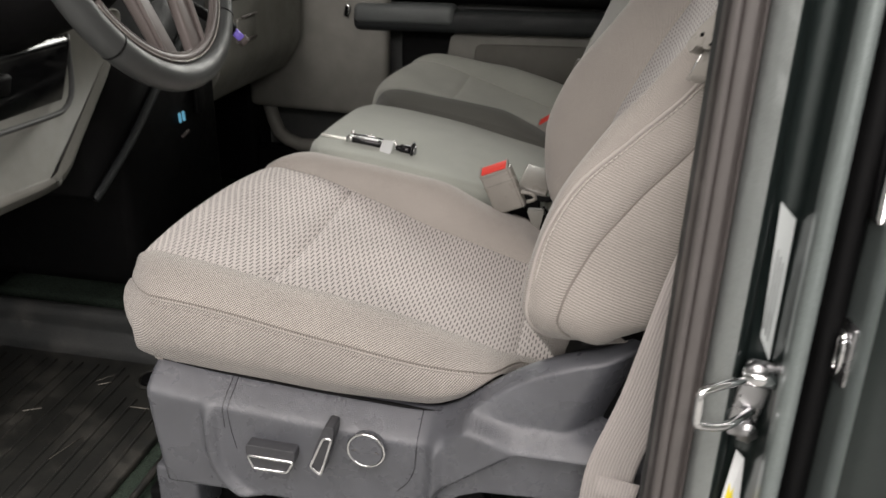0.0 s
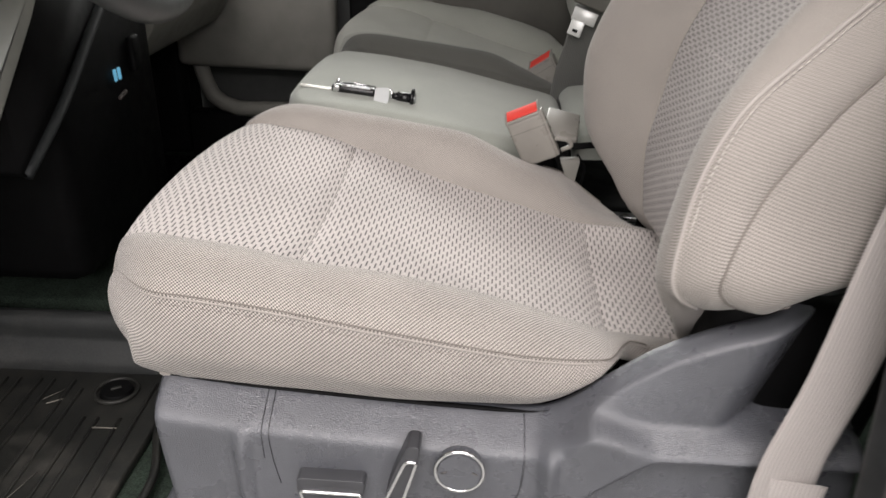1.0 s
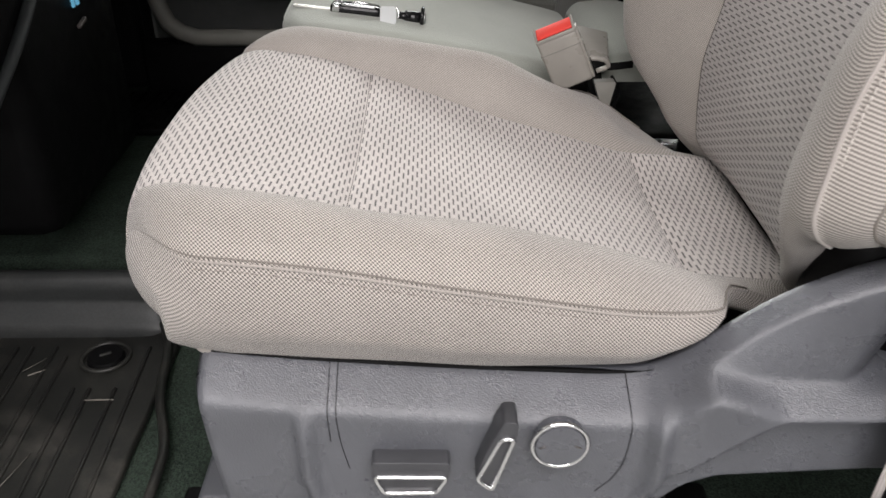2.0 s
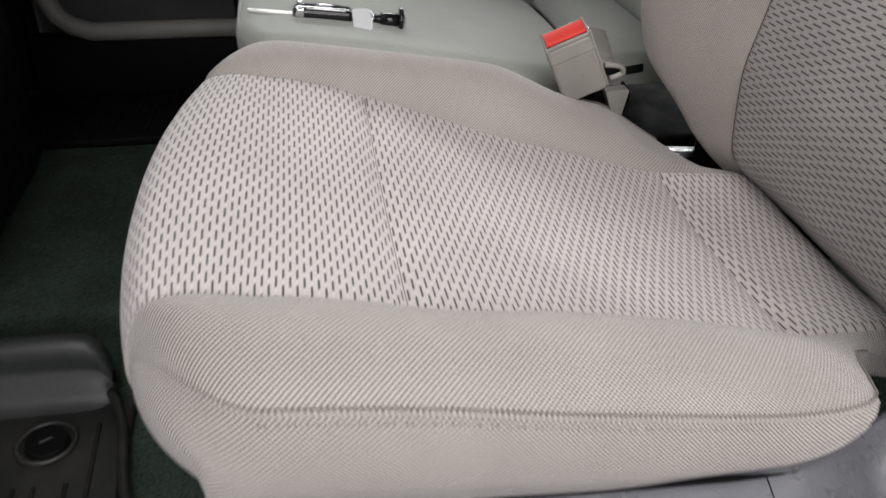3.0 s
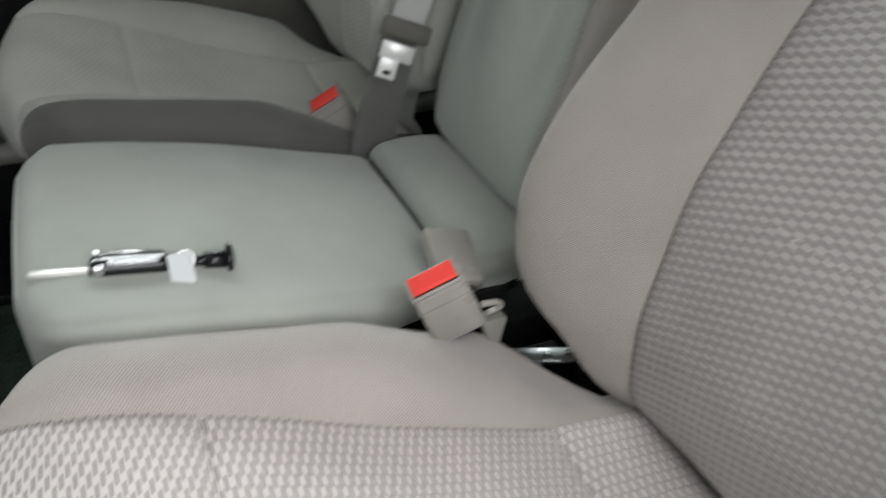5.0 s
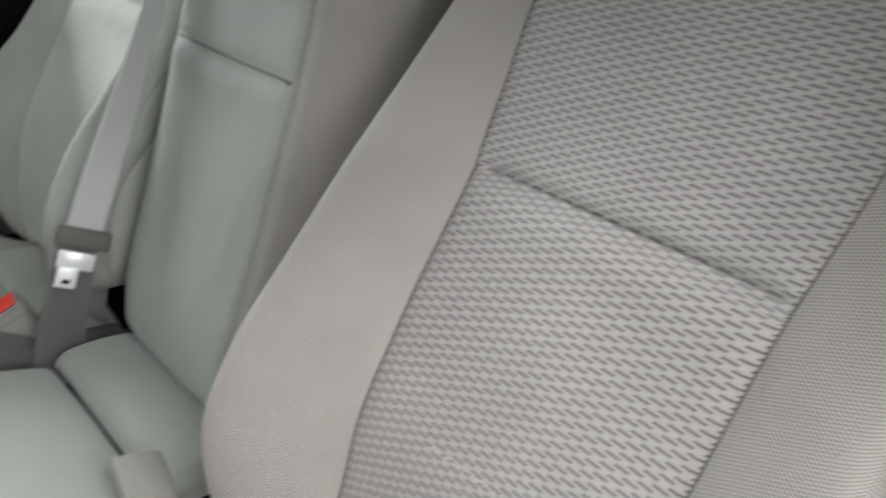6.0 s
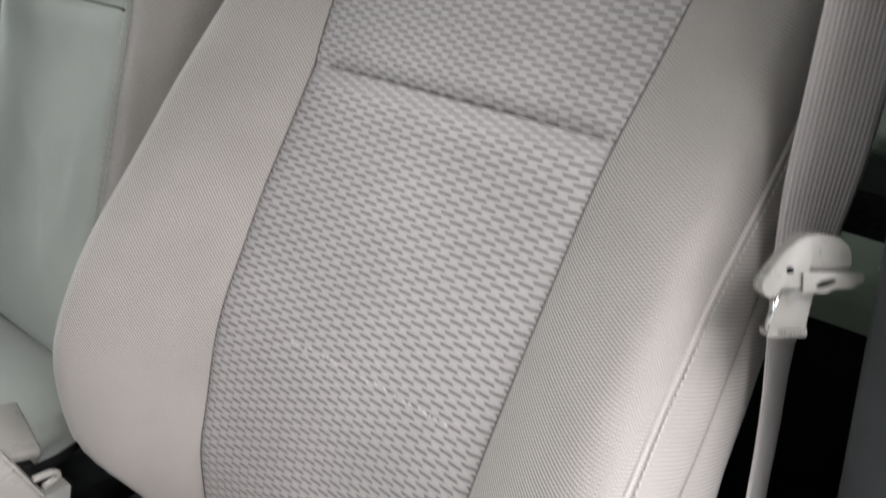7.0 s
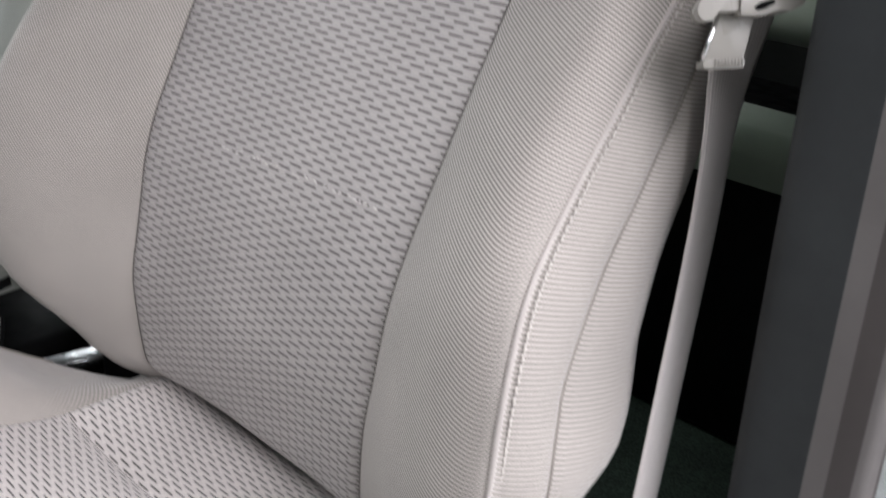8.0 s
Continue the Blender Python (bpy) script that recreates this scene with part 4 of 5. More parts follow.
SCUFF = ((0.345, 0.537), (0.19, 0.543))
rng = random.Random(11)
bm = bmesh.new()
for k in range(34):
    t = k / 33
    if rng.random() < 0.25:
        continue
    p = on_back(SCUFF[0][0] + (SCUFF[1][0] - SCUFF[0][0]) * t, SCUFF[0][1] + (SCUFF[1][1] - SCUFF[0][1]) * t + rng.uniform(-0.0012, 0.0012))
    box(bm, p, (0.0007, rng.uniform(0.0015, 0.004), rng.uniform(0.0005, 0.0012)), rot(rng.uniform(-25, 25), 0, 0))
part("scuff_mark", bm, M_pulled, driver_seat, "pale scuffed threads across the backrest panel")

# ---------------------------------------------------------------- buckles and belts
def buckle(name, label, foot, top, across, thick=0.026, width=0.048, red=True, bent=None):
    """A buckle with its body from foot to top (middles of its ends); across runs along its width."""
    f, t = Vector(foot), Vector(top)
    up, ac = (t - f).normalized(), Vector(across).normalized()
    ob = thing(name, label, "seat belt buckle", "seat belt buckles", at=foot)
    n = ac.cross(up).normalized()
    m = Matrix((ac, n, up)).transposed()
    length = (t - f).length

    def sloped(bm):
        """the top end rises away from the door"""
        for v in bm.verts:
            q = m.transposed() @ (v.co - t)
            v.co += up * (-0.42 * q.y) * min(1.0, max(0.0, (q.z + 0.02) / 0.012))
        return bm

    part("body", sloped(one_box((f + t) / 2, (width, thick, length), m, 0.004, 3)), M_buckle, ob)
    if red:
        part("cap_joint", one_box(f + up * length * 0.70, (width + 0.0012, thick + 0.0012, 0.0009), m, 0.0003, 1), M_trim, ob)
        for k in (-1, 1):
            part("rim", sloped(one_box(t + ac * k * (width / 2 - 0.0014) + up * 0.0016, (0.0028, thick + 0.001, 0.006), m, 0.0011, 2)), M_buckle, ob)
            part("rim", sloped(one_box(t + n * k * (thick / 2 - 0.0012) + up * 0.0008, (width, 0.0024, 0.004), m, 0.0010, 2)), M_buckle, ob)
        part("slot", sloped(one_box(t + up * 0.0008, (width * 0.9, thick * 0.84, 0.0016), m, 0.0004, 1)), M_black, ob)
        part("button", sloped(one_box(t + n * -0.0012 + up * 0.0022, (width * 0.88, thick * 0.74, 0.0036), m, 0.0012, 2)), M_red, ob, "bright red release button")
        part("cheek", one_box((f + t) / 2 + ac * (width / 2 + 0.0008), (0.003, thick * 0.8, length * 0.97), m, 0.0012, 2), M_buckle, ob)
    if bent:
        down = smooth_path([f + up * 0.006, *(f + Vector(d) for d in bent)], 12)
        part("stalk", ribbon(down, [tuple(ac)] * 12, width * 0.55, 0.008), M_black, ob)
    else:
        part("stalk", one_box(f - up * 0.05, (width * 0.62, 0.012, 0.11), m, 0.003, 2), M_black, ob)
    return ob, m


b1, _ = buckle("belt_buckle", "grey belt buckle with bright red button beside the driver's seat", (0.2397, 0.527, 0.350), (0.2109, 0.527, 0.412), (0.90, -0.12, 0.42), 0.021, 0.048, bent=((0.008, 0.021, -0.012), (0.014, 0.039, -0.040), (0.018, 0.043, -0.11)))
part("clip_tab", tube(smooth_path([(0.254, 0.516, 0.384), (0.270, 0.517, 0.382), (0.277, 0.520, 0.374), (0.264, 0.523, 0.366)], 10), 0.003, 6), M_buckle, b1)
buckle("belt_buckle", "plain grey seat belt buckle turned away, on the centre seat", (0.2645, 0.580, 0.3585), (0.274, 0.650, 0.378), (0.96, -0.07, -0.21), 0.020, 0.049, False, ((0.004, -0.008, -0.014), (0.006, -0.012, -0.05), (0.006, -0.012, -0.12)))
buckle("belt_buckle", "grey belt buckle with red button beside the passenger seat", (0.283, 1.010, 0.323), (0.256, 1.018, 0.374), (0.040, -0.014, 0.030), 0.024, 0.050)

# driver's belt
belt = thing("driver_seat_belt", "light grey woven seat belt hanging beside the driver's seat", "seat belt", at=(0.41, -0.012, 0.22))
pts = smooth_path([(0.400, -0.016, 0.225), (0.4035, -0.015, 0.285), (0.430, -0.007, 0.38), (0.4535, 0.004, 0.48), (0.478, 0.0160, 0.57), (0.495, 0.0275, 0.65), (0.496, 0.029, 0.745), (0.487, 0.029, 0.86), (0.495, 0.025, 1.0), (0.525, 0.012, 1.14)], 60)
sd = [(math.cos(0.72 * ramp01((p[2] - 0.60) / 0.16)), 0.03 * math.sin(i * 0.12) - math.sin(0.72 * ramp01((p[2] - 0.60) / 0.16)), 0.03 * math.sin(i * 0.2)) for i, p in enumerate(pts)]
part("webbing", ribbon(pts, sd, 0.047, 0.0022), M_web, belt)
bm = bmesh.new()
box(bm, (0.409, -0.017, 0.232), (0.052, 0.012, 0.03), rot(0, 4, 0), 0.003)
part("anchor_cover", bm, M_black, belt, "black plastic anchor cover")
part("sewn_patch", ribbon([(0.4055, -0.0185, 0.25), (0.411, -0.0185, 0.29)], [(0.985, -0.17, 0)] * 2, 0.044, 0.0014), M_web, belt, "densely sewn end of the webbing")

tongue = thing("belt_tongue", "light grey plastic belt tongue on the driver's belt", "seat belt tongue", at=(0.425, 0.0, 0.70))
TR, TU = Vector((0.61, -0.79, 0.0)).normalized(), Vector((0.24, 0.19, 0.95)).normalized()
TN = TR.cross(TU).normalized()
TM = Matrix((TR, -TN, TU)).transposed().to_4x4()
TM = TM @ Matrix.Scale(1.00, 4)
TM.translation = Vector((0.4430, 0.0246, 0.6975))
def on_tongue(bm):
    bmesh.ops.transform(bm, matrix=TM, verts=bm.verts)
    return bm
def plate(outline, r, y0, y1, bevel, seg=3):
    """a rounded plate of the tongue; its outline, in millimetres from the rivet, is traced to fit the camera's view"""
    return on_tongue(prism(rounded_outline([(0.001 * u, 0.001 * w) for u, w in outline], r), y0, y1, bevel, seg))
HOOK = [(3.5, 16.6), (-3.6, 8.8), (-12.1, -5.5), (-13.6, -10.0), (-10.8, -14.6), (-6.9, -15.2), (-4.0, -12.6), (-3.0, -9.4), (2.2, -9.4), (8.0, -8.2), (10.0, 1.0), (10.4, 10.0), (8.5, 16.6)]
part("side_plate", plate(HOOK, 0.0022, -0.0085, 0.004, 0.0026), M_buckle, tongue)
tongue_grip = part("grip", plate([(5.0, 17.5), (13.5, 19.6), (24.0, 18.2), (30.0, 13.6), (31.7, 5.0), (28.5, 2.2), (18.0, 2.2), (6.0, 2.0)], 0.0025, -0.0068, 0.011, 0.0036, 4), M_buckle, tongue)
part("grip_back", plate([(5.0, 4.0), (28.0, 4.0), (26.0, -4.0), (6.0, -6.0)], 0.001, -0.0035, 0.008, 0.001), M_buckle, tongue)
for u in (14.5, 25.0):
    part("mould_mark", plate([(u, 12.5), (u + 0.7, 12.5), (u + 0.7, 9.0), (u, 9.0)], 0.0002, -0.0074, -0.0060, 0.0), M_buckle, tongue_grip)
wing = part("lower_wing", plate([(6.0, -1.0), (14.0, 0.4), (22.0, 1.0), (36.5, 1.2), (37.0, -2.4), (31.5, -6.2), (23.5, -7.0), (18.5, -9.6), (7.0, -10.8)], 0.0012, -0.0105, 0.006, 0.0016), M_buckle, tongue)
part("slot", plate([(12.6, -6.9), (15.6, -3.9), (21.6, -2.0), (22.8, -3.4), (19.0, -6.2), (15.0, -7.8)], 0.0011, -0.0112, -0.006, 0.0), M_black, wing)
part("rivet", on_tongue(tube([(0, -0.0090, 0), (0, -0.003, 0)], 0.0019, 12)), M_black, tongue)
blade = part("blade", plate([(0.3, -9.0), (17.0, -9.0), (16.0, -18.0), (14.6, -32.0), (-4.4, -32.5)], 0.002, -0.001, 0.006, 0.0015), M_buckle, tongue)
part("blade_edge", on_tongue(tube([(-0.0005, -0.0008, -0.011), (-0.0030, -0.0008, -0.022), (-0.0050, -0.0008, -0.032)], 0.0011, 6)), M_chrome, blade)
part("ribbed_foot", plate([(-5.6, -32.5), (14.8, -29.8), (14.6, -34.0), (-5.0, -36.4)], 0.001, -0.0035, 0.008, 0.001), M_buckle, blade)
for k in range(9):
    u = 0.2 + 1.6 * k
    part("rib", plate([(u, -31.6 + 0.13 * u), (u + 0.7, -31.5 + 0.13 * u), (u + 0.7, -34.7 + 0.13 * u), (u, -34.8 + 0.13 * u)], 0.0001, -0.0043, -0.0030, 0.0), M_buckle, blade)

# centre belt with its bright tongue
belt2 = thing("centre_seat_belt", "grey seat belt with a bright steel tongue beside the centre seat", "seat belt", at=(0.30, 0.94, 0.30))
up = smooth_path([(0.329, 0.921, 0.486), (0.366, 0.926, 0.58), (0.405, 0.926, 0.68), (0.438, 0.926, 0.772), (0.50, 0.93, 0.93), (0.56, 0.935, 1.08)], 30)
sd = []
for p in up:
    a = 0.9 * ramp01((p[2] - 0.52) / 0.26)
    sd.append(tuple(math.cos(a) * Vector((0.93, -0.30, -0.25)) + math.sin(a) * Vector((0.33, 0.92, -0.2))))
part("webbing", ribbon(up, sd, 0.042, 0.002), M_web_pale, belt2)
down = smooth_path([(0.328, 0.927, 0.486), (0.318, 0.940, 0.42), (0.306, 0.952, 0.35), (0.30, 0.955, 0.28)], 16)
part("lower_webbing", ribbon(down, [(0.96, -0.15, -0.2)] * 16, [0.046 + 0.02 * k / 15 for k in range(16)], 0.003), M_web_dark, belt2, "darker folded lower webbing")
tg = axes((0.93, -0.30, -0.30), (0.2, 0.1, 1.0))
part("grip", one_box((0.333, 0.917, 0.498), (0.062, 0.012, 0.024), tg, 0.004, 3), M_trim_mid, belt2, "dark grey plastic grip")
bm = bmesh.new()
box(bm, (0.320, 0.912, 0.473), (0.042, 0.003, 0.022), tg, 0.001, 1)
box(bm, (0.307, 0.911, 0.454), (0.024, 0.003, 0.026), tg, 0.004, 2)
part("steel_tongue", bm, principled("bright_plated_steel", (0.85, 0.85, 0.83), 0.35, 0.35)[0], belt2, "bright plated steel tongue")
part("slot", one_box((0.305, 0.9085, 0.450), (0.009, 0.003, 0.005), tg, 0.0012), M_black, belt2)

# ---------------------------------------------------------------- key left on the centre seat
key = thing("car_key", "black flip key with bare blade and white paper tag", "key", at=(-0.02, 0.64, 0.40))
KA = axes((0.995, -0.03, -0.10), (0, 0, 1))
def on_key(d, side=0.0, up=0.0):
    return Vector((-0.108, 0.645, 0.414)) + KA @ Vector((d, side, up))
bm = bmesh.new()
box(bm, on_key(0.024), (0.05, 0.0085, 0.0026), KA, 0.0006, 1)
box(bm, on_key(0.004), (0.012, 0.006, 0.0026), KA, 0.0008, 1)
part("blade", bm, principled("bright_key_steel", (0.88, 0.87, 0.82), 0.3, 0.4)[0], key, "bright bare key blade")
part("fob", one_box(on_key(0.079, 0, 0.001), (0.066, 0.022, 0.017), KA, 0.006, 3), M_gloss, key, "glossy black key fob")
part("fob_inset", one_box(on_key(0.082, -0.006, 0.0086), (0.044, 0.006, 0.004), KA, 0.0015, 2), M_steel, key)
part("fob_trim", tube([on_key(0.05, 0.009, 0.008), on_key(0.08, 0.0105, 0.0095), on_key(0.108, 0.009, 0.008)], 0.0016, 6), M_chrome, key)
part("hinge", one_box(on_key(0.054, -0.009, 0.004), (0.010, 0.005, 0.010), KA, 0.002, 2), M_chrome, key)
part("hinge_pin", one_box(on_key(0.053, 0.009, 0.010), (0.006, 0.005, 0.006), KA, 0.0015, 2), M_chrome, key)
part("end_plate", one_box(on_key(0.115, 0, 0.003), (0.012, 0.014, 0.012), KA, 0.003, 2), M_silver, key)
ring_of([on_key(0.126 + 0.008 * math.cos(a), 0.004 * math.sin(a), 0.002 + 0.008 * math.sin(a)) for a in np.linspace(0, 2 * math.pi, 24)[:-1]], 0.0011, "split_ring", key)
bm = prism(rounded_outline([(-0.010, 0.019), (0.010, 0.019), (0.0105, -0.010), (0.004, -0.019), (-0.004, -0.019), (-0.0105, -0.010)], 0.004), -0.0005, 0.0005)
bmesh.ops.transform(bm, matrix=Matrix.Translation((0.0125, 0.624, 0.404)) @ Euler((radians(-62), 0, radians(2))).to_matrix().to_4x4(), verts=bm.verts)
part("paper_tag", bm, M_white, key, "small white paper tag", False)
part("cap_neck", tube([on_key(0.134, 0, 0.001), on_key(0.146, 0, 0.0)], [0.005, 0.0065], 12), M_gloss, key)
part("cap_body", tube([on_key(0.142, 0, 0.0), on_key(0.163, 0, 0.0)], 0.0085, 16), M_gloss, key)
part("cap_flange", tube([on_key(0.162, 0, 0.001), on_key(0.1645, 0, 0.001), on_key(0.167, 0, 0.001)], [0.013, 0.015, 0.0125], 20), M_gloss, key)
part("cap_end", tube([on_key(0.1665, 0, 0.001), on_key(0.169, 0, 0.001)], [0.009, 0.007], 16), M_steel, key)

# metal bracket in the gap behind the buckles
part("strap_sheath", ribbon(smooth_path([(0.262, 0.553, 0.366), (0.288, 0.556, 0.361), (0.316, 0.562, 0.362)], 10), [(0.0, 0.25, 1.0)] * 10, 0.009, 0.003), M_black, b1)
part("stalk_cover", prism(rounded_outline([(0.264, 0.349), (0.291, 0.350), (0.286, 0.322), (0.281, 0.300), (0.276, 0.318)], 0.003), 0.530, 0.545, 0.003, 2), M_trim, b1, "grey plastic stalk cover")
part("wire", tube(smooth_path([(0.288, 0.546, 0.352), (0.300, 0.552, 0.330), (0.296, 0.556, 0.300), (0.312, 0.560, 0.262)], 16), 0.0022, 6), M_black, b1, "thin black wire")
for sx, sz in ((0.110, 0.365), (0.200, 0.353)):
    part("thread_knot", tube([(sx, 0.0395, sz), (sx + 0.0012, 0.0365, sz - 0.0006)], 0.0009, 6), M_black, driver_seat, "tiny dark thread end")
brk = thing("seat_bracket", "bare steel seat bracket in the gap behind the buckles", "bracket", at=(0.36, 0.57, 0.2))
part("bar", one_box((0.356, 0.560, 0.258), (0.09, 0.022, 0.006), rot(0, -8, -28), 0.002), M_steel, brk)
part("bar_edge", tube([(0.315, 0.566, 0.257), (0.396, 0.523, 0.270)], 0.0022, 6), M_steel, brk)
part("foot", one_box((0.372, 0.58, 0.12), (0.05, 0.04, 0.24), None, 0.004), M_black, brk)

# ---------------------------------------------------------------- floor
def slab(x0, x1, y0, y1, z0, z1, bevel=0.0):
    return one_box(((x0 + x1) / 2, (y0 + y1) / 2, (z0 + z1) / 2), (x1 - x0, y1 - y0, z1 - z0), None, bevel)


tagged(part("cab_underbody", slab(-1.15, 1.9, 0.06, 1.46, -0.75, -0.046, 0.02), M_black), "plain black underbody that carries the cab floor", "underbody", kind="structure")
tagged(part("floor", slab(-1.15, 1.9, -0.05, 1.56, -0.046, -0.006), M_carpet, None, "", False), "dark carpeted cab floor", "floor", kind="structure")

mat = thing("floor_mat", "black ribbed rubber floor mat with raised edges", "floor mat", at=(-0.5, 0.3, 0.0))
part("mat_base", slab(-0.92, -0.275, -0.02, 0.50, -0.006, 0.008, 0.004), M_rubber, mat)
wall = [(0.482, 0.008), (0.492, 0.011), (0.500, 0.020), (0.504, 0.036), (0.511, 0.044), (0.512, 0.052), (0.510, 0.064), (0.513, 0.078), (0.519, 0.086), (0.530, 0.087), (0.537, 0.078), (0.540, 0.0)]
xs = [-0.92, -0.80, -0.68, -0.56, -0.45, -0.38, -0.345, -0.325, -0.312, -0.304, -0.300]
fall = [0.0, 0.0, 0.0, 0.0, 0.0, 0.0, 0.01, 0.04, 0.12, 0.30, 0.60]
edge = np.array([[(x, 0.540 - (0.540 - y) * (1 - 0.4 * k) - 0.018 * k, z * (1 - k)) for y, z in wall] for x, k in zip(xs, fall)])
part("mat_edge", sheet(edge, (0, len(xs) - 1), (0, len(wall) - 1)), M_mat_lip, mat, "raised stepped inner edge of the mat")
part("mat_rim", tube(smooth_path([(-0.304, 0.505, 0.016), (-0.288, 0.47, 0.012), (-0.268, 0.36, 0.010), (-0.235, 0.25, 0.010), (-0.23, 0.02, 0.010)], 24), 0.006, 8), M_rubber, mat)
rng = random.Random(4)
for k in range(22):
    x = -0.30 - k * 0.026 + (0.006 if k % 2 else 0.0)
    y1 = 0.46 if not 1 <= k <= 4 else (0.375 if k < 4 else 0.44)
    y0 = 0.02 + rng.random() * 0.05
    bmr = one_box((x, (y0 + y1) / 2, 0.0085), (0.0045, y1 - y0, 0.005), rot(0, 0, 2.5), 0.0012, 1)
    part("rib", bmr, M_rubber, mat)
ring_of([(-0.360 + 0.030 * math.cos(a), 0.436 + 0.030 * math.sin(a), 0.0105) for a in np.linspace(0, 2 * math.pi, 36)[:-1]], 0.0032, "fastener_ring", mat, M_rubber)
bm = bmesh.new()
bmesh.ops.create_cone(bm, cap_ends=True, segments=32, radius1=0.025, radius2=0.022, depth=0.008)
bmesh.ops.translate(bm, vec=(-0.360, 0.436, 0.010), verts=bm.verts)
fast = part("fastener", bm, M_black, mat, "", False)
part("fastener_grip", one_box((-0.360, 0.436, 0.0145), (0.015, 0.004, 0.004), rot(0, 0, 30), 0.001), M_rubber, fast)

for (ax, ay), (bx, by) in (((-0.456, 0.407), (-0.436, 0.433)), ((-0.446, 0.398), (-0.428, 0.410)), ((-0.357, 0.350), (-0.322, 0.351)), ((-0.40, 0.20), (-0.385, 0.26)), ((-0.52, 0.30), (-0.495, 0.315))):
    part("scuff_mark", tube([(ax, ay, 0.0106), ((ax + bx) / 2 + 0.001, (ay + by) / 2, 0.011), (bx, by, 0.0106)], 0.0012, 5, squash=0.4), M_scuff, mat, "pale scuff mark")
pmat = thing("floor_mat", "black ribbed rubber floor mat before the passenger seat", "floor mat", at=(-0.5, 1.3, 0.0))
part("mat_base", slab(-0.85, -0.15, 1.225, 1.47, -0.006, 0.012, 0.005), M_black, pmat)
for k in range(16):
    part("rib", one_box((-0.20 - 0.032 * k, 1.35, 0.013), (0.009, 0.20, 0.007), rot(0, 0, -3), 0.002, 1), M_black, pmat)
tagged(part("floor_hump", one_box((-0.35, 0.90, -0.01), (1.4, 0.50, 0.07), None, 0.03, 3), M_carpet), "dark carpet over the floor hump", "floor", kind="structure")

# ---------------------------------------------------------------- passenger door and sill
pdoor = thing("passenger_door", "warm grey moulded door panel with a dark armrest beam, closed", "car door", at=(-0.1, 1.53, 0.15))
part("skin", slab(-0.62, 0.75, 1.60, 1.64, 0.05, 0.80, 0.01), M_trim_dark, pdoor)
part("upper_panel", slab(-0.62, 0.75, 1.545, 1.60, 0.535, 0.80, 0.02), M_black, pdoor)
part("front_panel", one_box((-0.42, 1.515, 0.40), (0.40, 0.06, 0.335), rot(0, 2, 1.5), 0.02, 3), M_trim, pdoor, "warm grey front door panel")
part("pocket", slab(-0.20, 0.72, 1.57, 1.60, 0.10, 0.47, 0.01), M_black, pdoor)
part("lower_panel", prism(rounded_outline([(-0.085, 0.25), (-0.05, 0.462), (0.70, 0.475), (0.70, 0.25)], 0.02), 1.52, 1.58, 0.008, 2), M_trim, pdoor, "warm grey lower door panel")
# flat plate; the recess's shade is put into its darker colour
part("pocket_plate", prism(rounded_outline([(0.0, 0.25), (0.018, 0.438), (0.69, 0.452), (0.69, 0.25)], 0.02), 1.514, 1.53, 0.004, 2), M_trim_mid, pdoor, "raised plate in a darker tone for the door pocket's shade")
part("armrest", one_box((0.18, 1.515, 0.500), (0.98, 0.08, 0.058), rot(0, -0.8, 0), 0.018, 3), M_slate, pdoor, "dark armrest beam")
part("armrest_pad", one_box((-0.170, 1.509, 0.512), (0.27, 0.086, 0.050), rot(0, -0.8, 0), 0.016, 3), M_pad, pdoor)
lock = part("door_release", one_box((-0.325, 1.482, 0.515), (0.016, 0.012, 0.034), rot(0, 12, 0), 0.004, 2), M_chrome, pdoor)
part("release_face", one_box((-0.325, 1.4755, 0.515), (0.009, 0.004, 0.024), rot(0, 12, 0), 0.001), M_black, lock)
tagged(part("sill_trim", tube(smooth_path([(-0.60, 1.53, 0.34), (-0.575, 1.52, 0.22), (-0.545, 1.51, 0.155), (-0.48, 1.505, 0.128), (-0.3, 1.505, 0.128), (0.3, 1.505, 0.130), (0.7, 1.505, 0.13)], 40), 0.020, 10), M_trim), "warm grey plastic sill trim under the passenger door", "trim", kind="structure")
tagged(part("sill_wall", slab(-0.62, 1.6, 1.50, 1.56, -0.02, 0.115, 0.008), M_black), "black sill below the passenger door", "trim", kind="structure")

# ---------------------------------------------------------------- dashboard
dash = thing("dashboard", "warm grey dashboard with dark centre stack and gloss black panels", "dashboard", at=(-0.7, 0.75, 0.3))
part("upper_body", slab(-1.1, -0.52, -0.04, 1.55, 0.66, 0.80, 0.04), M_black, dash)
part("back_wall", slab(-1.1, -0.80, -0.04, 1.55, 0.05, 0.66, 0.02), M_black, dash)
def loft(rings):
    """a solid through outlines with equal numbers of points"""
    bm = bmesh.new()
    vs = [[bm.verts.new(p) for p in ring] for ring in rings]
    for a, b in zip(vs, vs[1:]):
        for k in range(len(a)):
            bm.faces.new((a[k], a[(k + 1) % len(a)], b[(k + 1) % len(b)], b[k]))
    bm.faces.new(vs[0]), bm.faces.new(vs[-1][::-1])
    bmesh.ops.recalc_face_normals(bm, faces=bm.faces)
    return bm


